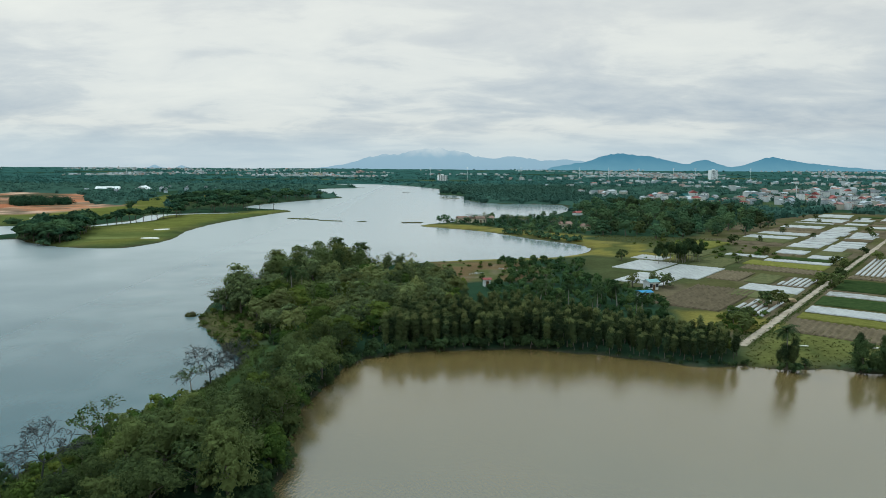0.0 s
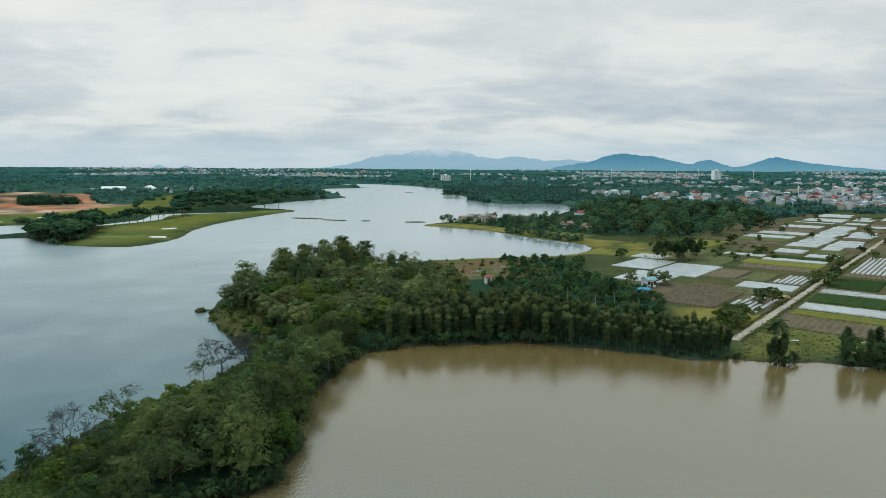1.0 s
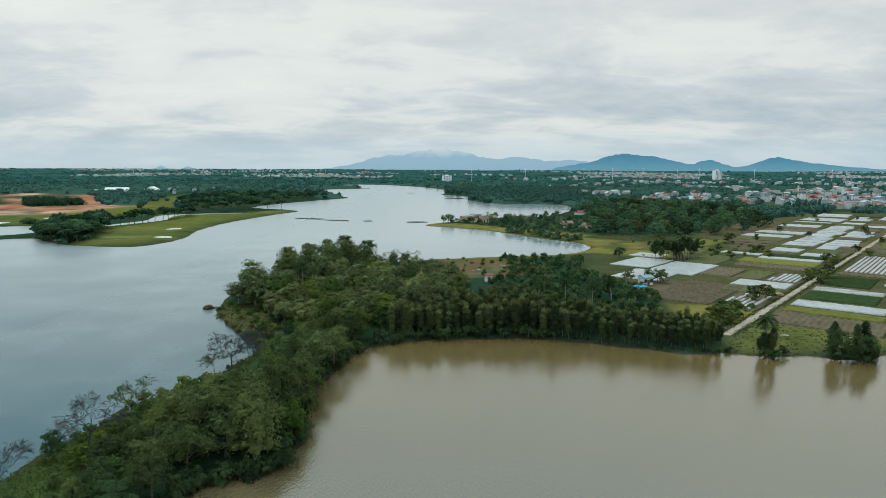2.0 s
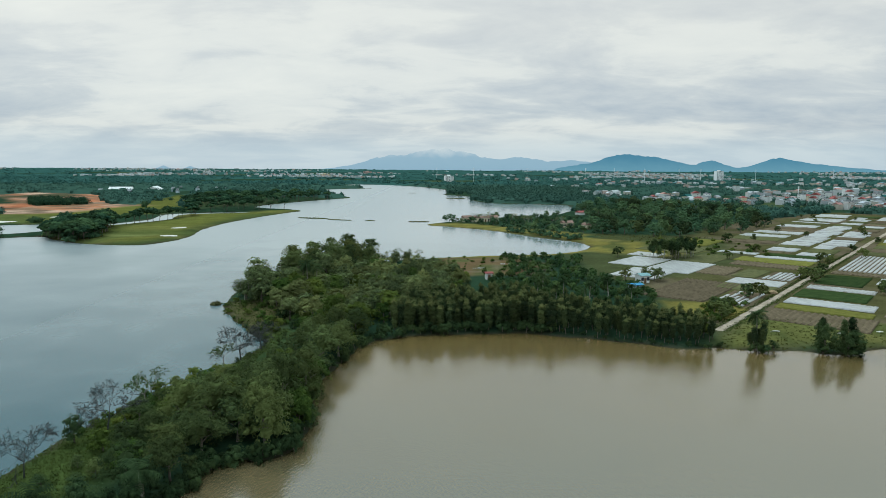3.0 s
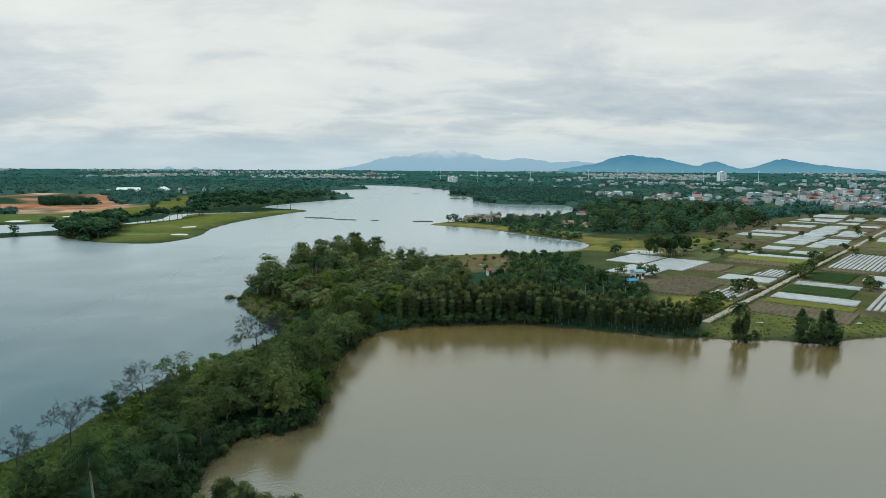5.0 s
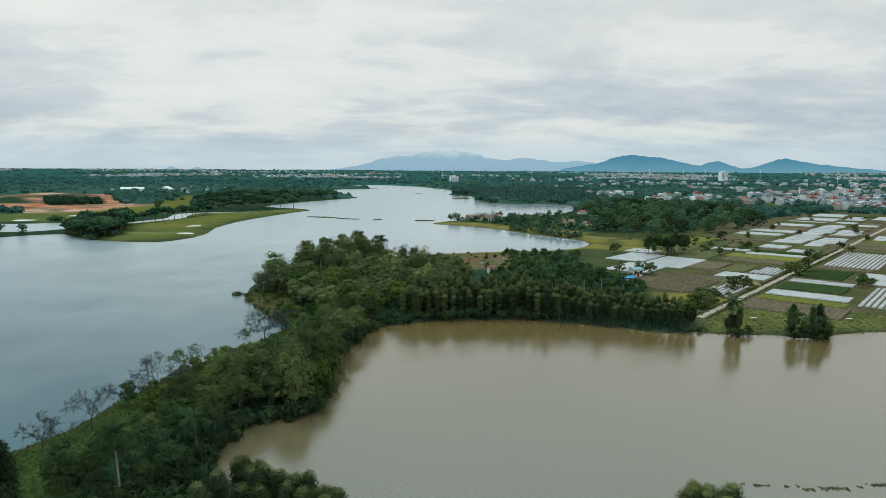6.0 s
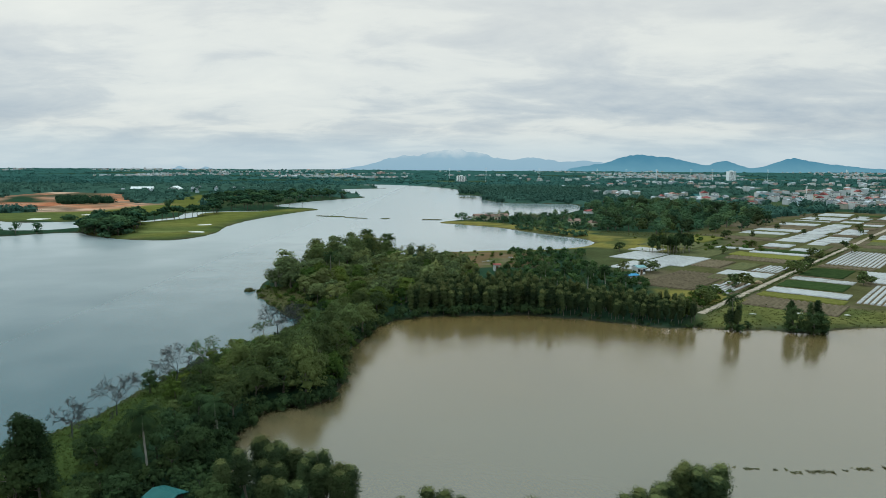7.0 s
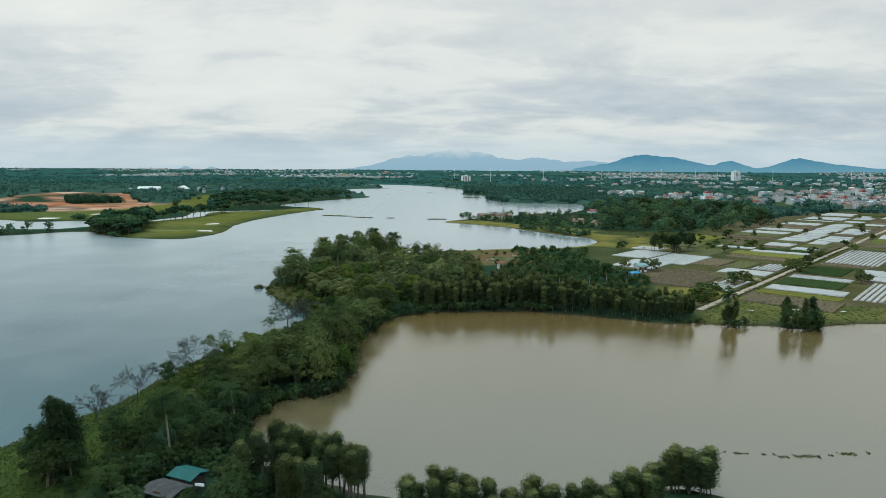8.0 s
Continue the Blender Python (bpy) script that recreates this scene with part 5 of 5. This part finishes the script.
sign = tagged(new("signboard"), "white board on two dark posts beside the hut", "signboard")
board = Geo()
board.box(-0.7, 0.7, -0.06, 0.06, 1.7, 2.1)
part("board", board.mesh("board", M_LAMP), sign)
for side in (-0.51, 0.51):
    post = Geo()
    post.box(side - 0.04, side + 0.04, 0.064, 0.14, -0.4, 2.0)
    part("post", post.mesh("post", M_OLDWALL), sign)
sign.matrix_basis = pose(-35.4, 39.0, float(height_at(-35.4, 39.0)[0]) - 0.4, -12, 0, -10)


def tower_block(name, label, x, y, w, d, storeys, wall, floor_height=3.2, balconies=True):
    root = tagged(new(name), label, "building")
    h = storeys * floor_height
    geo = Geo()
    geo.box(-w / 2, w / 2, -d / 2, d / 2, -1, h)
    geo.box(-w * 0.15, w * 0.15, -d * 0.2, d * 0.2, h, h + 3)
    part("wall", geo.mesh("wall", wall), root)
    pane = Geo()
    cols = max(int(w / 5), 3)
    pane.box(-w / cols * 0.3, w / cols * 0.3, -0.1, 0.1, -0.8, 0.8)
    pane = pane.mesh("window", M_PANE)
    for s in range(storeys):
        for c in range(cols):
            part("window", pane, root).location = ((c + 0.5) * w / cols - w / 2, -d / 2 - 0.05, (s + 0.55) * floor_height)
    root.matrix_basis = pose(x, y, 1.2, 0, 0, 12)
    return root


M_WHITE = wall_paint("bright_white_render", (0.86, 0.86, 0.85))
tower_block("tower_block", "tall pale grey apartment tower above the town", 1035, 2460, 27, 20, 12, M_WHITE)
tower_block("civic_building", "broad white multi-storey building beyond the lake", 30, 2180, 28, 22, 6, M_WHITE)
tower_block("pink_block", "long reddish multi-storey building in the far town", -400, 3700, 44, 30, 7, WALLS[3])
tower_block("cream_block", "long pale multi-storey building in the far town", -500, 2900, 40, 20, 5, WALLS[1])
tower_block("hotel_block", "white multi-storey block in the far town", -1250, 3600, 50, 24, 6, WALLS[0])


def mast(x, y, h):
    root = tagged(new("power_mast"), "tall thin pale mast beyond the town", "mast", "masts beyond the town")
    geo = Geo()
    geo.tube([(0, 0, -1), (0, 0, h * 0.6), (0, 0, h)], [0.55, 0.45, 0.28], 6)
    part("pole", geo.mesh("pole", M_WHITE, True), root)
    for z in (0.78, 0.88, 0.97):
        arm = Geo()
        arm.box(-h * 0.09, h * 0.09, -0.25, 0.25, h * z - 0.25, h * z + 0.25)
        part("crossarm", arm.mesh("crossarm", WALLS[0]), root)
    root.location = (x, y, 1)


for k, (x, y) in enumerate(((115, 2250), (300, 2280), (505, 2300), (610, 2320), (720, 2330), (830, 2300), (925, 2350), (1050, 2200), (1250, 2100), (-10, 2400), (560, 1020), (-520, 3100), (-1500, 3300), (-1180, 3500))):
    mast(x, y, 46 if k != 10 else 20)


# golf bunkers and greens
def sand_patch(x, y, a, b, turn, seed):
    rng = np.random.default_rng(seed)
    geo = Geo()
    ring = [(math.cos(t) * a * (1 + 0.12 * math.sin(3 * t + seed)), math.sin(t) * b * (1 + 0.15 * math.cos(2 * t + seed))) for t in np.linspace(0, 2 * math.pi, 25)[:-1]]
    m = pose(x, y, 0, 0, 0, turn)
    verts = []
    for s, dz in ((1.0, 0.10), (0.92, 0.34), (0.6, 0.26), (0.25, 0.22)):
        for px, py in ring:
            w = m @ Vector((px * s, py * s, 0))
            verts.append((w.x, w.y, float(height_at(w.x, w.y)[0]) + dz))
    geo.add(verts, [(r * 24 + k, r * 24 + (k + 1) % 24, (r + 1) * 24 + (k + 1) % 24, (r + 1) * 24 + k) for r in range(3) for k in range(24)] + [[72 + k for k in range(24)]])
    tagged(new("sand_bunker", geo.mesh("sand_bunker", M_SAND, True)), "pale sand bunker in mown golf grass", "bunker", "golf bunkers")


for k, (x, y, a, b, t) in enumerate(((-178, 418, 5.5, 3.4, 40), (-194, 476, 5.5, 4.0, 50), (-357, 526, 9, 7, 20), (-340, 574, 6, 5, 0), (-290, 760, 8, 8, 0), (-320, 860, 9, 9, 30))):
    sand_patch(x, y, a, b, t, k)


def reed_bed(name, label, x, y, length, width, turn, seed, h=0.5):
    rng = np.random.default_rng(seed)
    geo = Geo()
    n = int(length * width * 0.6) + 20
    p = rng.uniform(-1, 1, (n, 2))
    p = p[(p ** 2).sum(1) < 1] * (length / 2, width / 2)
    c, s = math.cos(radians(turn)), math.sin(radians(turn))
    lobes = [(x + c * q[0] - s * q[1], y + s * q[0] + c * q[1], h * 0.2, 1.4, 1.4, h * rng.uniform(0.5, 1.0)) for q in p]
    v, f = BALL_ROUGH
    for lobe in lobes:
        geo.add(np.array(lobe[:3]) + v * (1 + rng.uniform(-0.3, 0.3, (len(v), 1))) * np.array(lobe[3:]), f)
    tagged(new(name, geo.mesh(name, M_REED)), label, "reeds", "reed islets")


for k, (x, y, l, w, t) in enumerate(((-17.5, 562, 17, 6, 3), (-117, 596, 30, 8, -20), (-89, 577, 24, 4, -25), (-61.5, 572, 7, 3, 0), (-50, 1210, 14, 6, 0), (-175, 1480, 50, 16, -15), (25, 1010, 30, 16, -20))):
    reed_bed("reed_islet", "flat dark islet of reeds in the lake", x, y, l, w, t, 300 + k)
for k, (x, y, l, w, t) in enumerate(((58.6, 57.3, 4.2, 0.8, 4), (65.8, 58.5, 2.6, 0.7, 0), (54.6, 57.0, 1.5, 0.5, -10), (53.4, 57.8, 0.4, 0.2, 0), (51.6, 57.6, 0.5, 0.3, 0), (47.6, 58.2, 1.4, 0.3, 0), (45.6, 58.6, 0.3, 0.2, 0), (69.4, 58.8, 0.5, 0.3, 0), (49.0, 57.9, 0.5, 0.2, 0), (62.6, 57.7, 0.35, 0.2, 0))):
    rng = np.random.default_rng(320 + k)
    geo = Geo()
    for j in range(int(4 + l * 26)):
        q = np.array((x + l / 2 * rng.uniform(-1, 1), y + w / 2 * rng.uniform(-1, 1) + 0.25 * math.sin(l + j * 0.1), 0.0))
        tip = q + np.array((rng.normal(0, 0.2), rng.normal(0, 0.2), rng.uniform(0.04, 0.22)))
        geo.tube([q - (0, 0, 0.1), (q + tip) / 2, tip], [0.08, 0.06, 0.02], 4)
    tagged(new("floating_weed", geo.mesh("floating_weed", M_REED)), "dark clump of weed floating on muddy water", "weed", "floating weed")

for k, (x, y, r) in enumerate(((16.4, 281, 1.0), (18.2, 282, 1.3), (20.4, 283.5, 1.1), (31, 296, 1.6), (36, 291, 0.9))):
    rng = np.random.default_rng(430 + k)
    geo = Geo()
    v, f = BALL_ROUGH
    for j in range(6):
        q = np.array((x + rng.normal(0, r * 0.7), y + rng.normal(0, r * 0.5), 0.0))
        q[2] = float(height_at(q[0], q[1])[0]) + 0.15
        geo.add(q + v * (1 + rng.uniform(-0.3, 0.3, (len(v), 1))) * r * rng.uniform(0.15, 0.35), f)
    tagged(new("rubble_heap", geo.mesh("rubble_heap", M_CONCRETE)), "heap of pale rubble on bare brown soil", "heap", "rubble heaps of the clearing")

rng = np.random.default_rng(5)
geo = Geo()
v, f = BALL
for k in range(7):
    geo.add(np.array((-76.4 + rng.uniform(-0.9, 0.9), 205.5 + rng.uniform(-0.7, 0.7), 0.25)) + v * (1 + rng.uniform(-0.2, 0.2, (len(v), 1))) * np.array((0.9, 0.8, 0.8)), f)
geo.quads(leaf_cards(rng, [(-76.4, 205.5, 0.3, 1.7, 1.2, 1.0)], 200, 0.22))
tagged(new("brush_islet", geo.mesh("brush_islet", M_REED)), "small dark hump of brush standing in the lake", "islet")

kite = Geo()
kite.add([(0, 0, 0), (0.7, 0.1, 0.5), (0, 0.15, 1.3), (-0.7, 0.1, 0.5), (0, 0.25, 0.55)], [(0, 1, 4), (1, 2, 4), (2, 3, 4), (3, 0, 4), (0, 3, 2, 1)])
M_ORANGE = surface("orange_cloth", (0.60, 0.12, 0.03), (0.75, 0.2, 0.05), 2.0, 0.7)
tagged(new("orange_kite", kite.mesh("orange_kite", M_ORANGE)), "torn orange kite caught in a treetop", "kite").location = (-5.6, 186.0, 9.4)

for k, (x, y) in enumerate(((112, 168), (114, 164), (118, 167), (96, 166), (126, 166))):
    geo = Geo()
    rng = np.random.default_rng(400 + k)
    v, f = BALL_ROUGH
    geo.add(v * (1 + rng.uniform(-0.25, 0.25, (len(v), 1))) * np.array((1.3, 0.5, 0.18)) + np.array((x, y, float(height_at(x, y)[0]) + 0.1)), f)
    tagged(new("sand_heap", geo.mesh("sand_heap", M_SAND)), "pale low heap of sand lying on grass", "heap", "heaps on the meadow")

heap = Geo()
v, f = BALL
heap.add(v * (1 + np.random.default_rng(9).uniform(-0.15, 0.15, (len(v), 1))) * np.array((1.7, 1.3, 1.1)), f)
hx, hy = field_point(72.0, -3.8)
M_STRAWHEAP = surface("old_straw", (0.20, 0.14, 0.08), (0.34, 0.25, 0.15), 1.5, bump=0.1)
tagged(new("haystack", heap.mesh("haystack", M_STRAWHEAP)), "low brown haystack beside the dirt track", "haystack").location = (float(hx), float(hy), float(height_at(hx, hy)[0]) + 0.3)

# rough grass and weeds


def tussocks(name, label, poly, gap, tall, seed, mat):
    rng = np.random.default_rng(seed)
    p = scatter(poly, gap, seed, 0.3)
    z = height_at(p[:, 0], p[:, 1])
    cards = []
    for (x, y), h in zip(p, z):
        r, t = rng.uniform(0.4, 0.9) * min(gap, 1.1), rng.uniform(0.4, 1.0) * tall
        cards.append(leaf_cards(rng, [(x, y, h, r, r, t)], 7, r * 0.45, 0.3, 0.0))
    geo = Geo()
    geo.quads(np.concatenate(cards))
    tagged(new(name, geo.mesh(name, mat)), label, "grass", kind="stuff")


M_TURF = foliage("rough_grass", (0.028, 0.050, 0.013), (0.080, 0.112, 0.030), (0.09, 0.112, 0.032), patches=0.25)
M_DRYTURF = foliage("dry_grass", (0.100, 0.108, 0.034), (0.150, 0.158, 0.050), (0.15, 0.15, 0.047))
tussocks("shore_grass", "rough green grass and weeds on the lake bank", SPIT_GRASS, 0.75, 0.5, 700, M_TURF)
tussocks("nose_grass", "rough grass on the nose of the peninsula", NOSE_MEADOW, 1.7, 0.5, 701, M_TURF)
tussocks("field_grass", "rough grass and weeds beside the vegetable fields", [(128, 402), (150, 396), (185, 425), (150, 440), (112, 450), (104, 425)], 2.6, 0.7, 703, M_DRYTURF)
tussocks("meadow_grass", "rough green tufts on the pond's far bank", MEADOW, 1.9, 0.25, 702, M_DRYTURF)
for lo, hi, label in ((-3.3, -2.0, "weeds along one side of the dirt track"), (0.2, 1.6, "weeds along the other side of the dirt track")):
    tussocks("verge_weeds", label, np.stack(field_point(*np.array([(0, lo), (230, lo), (230, hi), (0, hi)], float).T), 1), 0.8, 0.45, 704, M_TURF)

# ---------------------------------------------------------------- the far plain: woods and villages


def clear_of(polys, x, y, margin=0.0):
    ok = np.ones(x.shape, bool)
    for poly in polys:
        ok &= depth_inside(np.array(poly, float), x, y) < margin
    return ok


HEADLAND_ALL = [(-20, 530), (40, 470), (100, 440), (135, 460), (150, 560), (152, 700), (126, 690), (102, 642), (58, 612), (20, 585)]
GOLF_GAP = [(-262, 470), (-222, 600), (-150, 705), (-262, 722), (-345, 560)]
KEPT_OPEN = [HEADLAND_ALL, GOLF_GAP, GOLF, GOLF_BACK, RED_EARTH, FIELDS, TOWN, WOODLAND, GOLF_WOOD, HEADLAND]


def far_places(count, y0, y1, seed, open_land=KEPT_OPEN, dry=8.0):
    rng = np.random.default_rng(seed)
    y = 1 / rng.uniform(1 / y1, 1 / y0, count)
    x = rng.uniform(-0.76, 0.76, count) * (y + 60)
    ok = clear_of(open_land, x, y, 4.0)
    x, y = x[ok], y[ok]
    ok = wet(x, y) < -dry
    return x[ok], y[ok]


def far_woods(name, label, x, y, size, height, cards, card, seed, mat):
    rng = np.random.default_rng(seed)
    geo = Geo()
    v, f = BALL_ROUGH
    z = height_at(x, y)
    for px, py, pz in zip(x, y, z):
        r, h = rng.uniform(*size) * rng.choice((0.6, 1.0, 1.25)), rng.uniform(*height)
        px, py = px + rng.normal(0, r * 0.5), py + rng.normal(0, r * 0.5)
        wob = 1 + rng.uniform(-0.25, 0.25, (len(v), 1))
        geo.add(np.array((px, py, pz + h * 0.12)) + v * wob * np.array((r * 0.8, r * 0.8, h * 0.60)), f)
        geo.quads(leaf_cards(rng, [(px, py, pz + h * 0.2, r, r, h * 0.58)], cards, card * r, 0.0, -0.05))
    tagged(new(name, geo.mesh(name, mat)), label, "trees", kind="stuff")


def wooded(x, y):
    near, far = value_noise(x, y, 150, 33) - np.where(x < 0, -0.75, -0.35), value_noise(x, y, 330, 34) + 0.5
    w = np.clip((2000 - y) / 900, 0, 1)
    return near * w + far * (1 - w)


def canopy(name, label, y0, y1, mat, seed):
    """The closed leaf roof of the far woods: an uneven skin over the ground with steep edges."""
    rng = np.random.default_rng(seed)
    rows = np.exp(np.linspace(math.log(y0), math.log(y1), int(math.log(y1 / y0) / 0.0065)))
    Y = rows[:, None] * (1 + rng.uniform(-0.002, 0.002, (len(rows), 300)))
    X = np.linspace(-0.76, 0.76, 300)[None] * (rows[:, None] + 60) + rng.uniform(-0.002, 0.002, Y.shape) * rows[:, None]
    x, y = X.ravel(), Y.ravel()
    room = np.minimum(wooded(x, y) * 40, -wet(x, y) - 6)
    for poly in (KEPT_OPEN if y0 < 1000 else [TOWN]):
        room = np.minimum(room, 1 - depth_inside(np.array(poly, float), x, y))
    share = np.clip(room / (7 + y * 0.006), 0, 1) ** 0.6
    ok = room > 0
    tall = share * (4.0 + 1.4 * value_noise(x, y, 26, seed) + rng.uniform(-1.7, 1.7, x.shape)) - 0.6
    k = np.arange(x.size).reshape(X.shape)
    f = np.stack([k[:-1, :-1], k[:-1, 1:], k[1:, 1:], k[1:, :-1]], -1).reshape(-1, 4)
    geo = Geo()
    geo.v, geo.n = [np.stack([x, y, height_at(x, y) + tall], -1)], x.size
    geo.f = f[ok[f].any(1)].tolist()
    tagged(new(name, geo.mesh(name, mat, True)), label, "trees", kind="stuff")


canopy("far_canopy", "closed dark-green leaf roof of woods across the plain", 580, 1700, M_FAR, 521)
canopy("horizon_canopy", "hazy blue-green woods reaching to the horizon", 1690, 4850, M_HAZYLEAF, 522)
x, y = far_places(6500, 560, 1700, 501)
thick = wooded(x, y) > 0
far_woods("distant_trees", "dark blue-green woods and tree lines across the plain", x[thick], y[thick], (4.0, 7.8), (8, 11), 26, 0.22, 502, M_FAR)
x, y = far_places(4200, 1600, 4800, 503, [TOWN], 12)
thick = wooded(x, y) > 0
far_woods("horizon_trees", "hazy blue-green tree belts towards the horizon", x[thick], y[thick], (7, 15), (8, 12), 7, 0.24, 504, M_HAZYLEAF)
x, y = far_places(2200, 640, 1200, 505, [[(-9000, -9000), (9000, -9000), (9000, 600), (-9000, 600)]], 8)
inside = ~clear_of([TOWN], x, y)
far_woods("town_trees", "dark garden trees between the houses of the town", x[inside], y[inside], (3.5, 5.5), (7, 9), 36, 0.22, 506, M_FAR)
x, y = far_places(1500, 520, 1200, 507, [FIELDS], 6)
inside = ~clear_of([GOLF_BACK, RED_EARTH], x, y) & ((clear_of([RED_EARTH], x, y)) | ~clear_of([GREEN_MOUND], x, y)) & (~clear_of([GREEN_MOUND], x, y) | (value_noise(x, y * 0.5, 34, 36) > 0.12)) & (np.abs(x / (y + 7) + 0.5) > 0.04) & ((x > -335) | (y > 660))
far_woods("site_trees", "scattered dark trees round the golf course and the cleared earth", x[inside], y[inside], (4.0, 7.0), (5, 8), 60, 0.17, 508, M_PARKLEAF)

for outline, gap, seed in (([(52, 955), (74, 884), (114, 864), (160, 854), (215, 850), (250, 1010), (70, 1060)], 8.5, 511), ([(12, 1162), (60, 1096), (260, 1080), (320, 1500), (20, 1480)], 15.0, 512)):
    spots = scatter(outline, gap, seed, 2.0)
    far_woods("shore_trees", "dense dark-green trees along the far lake shore", spots[:, 0], spots[:, 1], (4.5, 7.5), (8, 12), 40, 0.2, seed, M_FAR)
mound = scatter(GREEN_MOUND, 8.0, 509)
far_woods("mound_trees", "dark trees on a mound amid cleared red earth", mound[:, 0], mound[:, 1], (4.5, 7.0), (8, 11), 70, 0.17, 510, M_PARKLEAF)


def island_paint(name, stops, rough):
    m, n = material(name)
    geo_in = n.add("ShaderNodeNewGeometry")
    r = n.ramp((geo_in, "Random Per Island"), stops)
    r.color_ramp.interpolation = "CONSTANT"
    place = n.add("ShaderNodeTexCoord")
    grime = n.noise((place, "Object"), 0.3, 4.0)
    col = n.mix(n.math("MULTIPLY", grime, 0.35), r, (0.25, 0.25, 0.25, 1))
    finish(n, n.add("ShaderNodeBsdfPrincipled", {"Base Color": col, "Roughness": rough, "Specular IOR Level": 0.3}))
    return m


M_FARWALL = island_paint("far_walls", [(0.0, (0.52, 0.54, 0.54)), (0.35, (0.42, 0.39, 0.31)), (0.5, (0.34, 0.38, 0.40)), (0.68, (0.64, 0.64, 0.62)), (0.9, (0.45, 0.33, 0.28))], 0.85)
M_FARROOF = island_paint("far_roofs", [(0.0, (0.32, 0.13, 0.10)), (0.22, (0.36, 0.38, 0.40)), (0.6, (0.42, 0.43, 0.43)), (0.86, (0.36, 0.17, 0.12)), (0.95, (0.10, 0.24, 0.26))], 0.7)


def far_town(name, label, x, y, seed, size=(6, 13), tall=(4, 11)):
    rng = np.random.default_rng(seed)
    walls, roofs = Geo(), Geo()
    z = height_at(x, y)
    for px, py, pz in zip(x, y, z):
        w, d, h = rng.uniform(*size), rng.uniform(7, 12), rng.uniform(*tall)
        c, s = math.cos(0.3), math.sin(0.3)
        if rng.uniform() < 0.5:
            c, s = -s, c
        turn = lambda pts: [(px + c * a - s * b, py + s * a + c * b, pz + q) for a, b, q in pts]
        w, d = w / 2, d / 2
        walls.add(turn([(-w, -d, -1), (w, -d, -1), (w, d, -1), (-w, d, -1), (-w, -d, h), (w, -d, h), (w, d, h), (-w, d, h)]), [(0, 1, 5, 4), (1, 2, 6, 5), (2, 3, 7, 6), (3, 0, 4, 7)])
        w, d, rise = w + 0.3, d + 0.3, (rng.uniform(1.2, 2.4) if rng.uniform() < 0.4 else 0.3)
        roofs.add(turn([(-w, -d, h), (w, -d, h), (w, d, h), (-w, d, h), (-w, 0, h + rise), (w, 0, h + rise)]), [(0, 1, 5, 4), (2, 3, 4, 5), (0, 4, 3), (1, 2, 5)])
    root = tagged(new(name), label, "houses", kind="stuff")
    tagged(part("walls", walls.mesh("walls", M_FARWALL), root), kind="stuff")
    tagged(part("roofs", roofs.mesh("roofs", M_FARROOF), root), kind="stuff")


x, y = far_places(2600, 900, 2600, 601, [TOWN, GOLF_WOOD], 20)
near_town = value_noise(x, y, 210, 44) + np.where(x > 250, 0.35, np.where(x > -50, -0.25, -1.1)) + np.where(y > 1700, 0.1, 0) > 0.55
far_town("distant_houses", "white and red-roofed houses spread among trees", x[near_town], y[near_town], 602)
x, y = far_places(2400, 640, 1150, 605, [], 6)
inside = np.flatnonzero(~clear_of([TOWN], x, y))[:120]
far_town("packed_houses", "small white and grey houses packed between larger ones", x[inside], y[inside], 606, (4, 8), (4, 9))
x, y = far_places(4400, 2700, 4790, 603, [], 20)
near_town = value_noise(x, y, 330, 45) > np.where(x < -300, 0.0, 0.15)
far_town("horizon_town", "hazy pale buildings of a town on the horizon", x[near_town], y[near_town], 604, (6, 15), (6, 11))

settle_models()
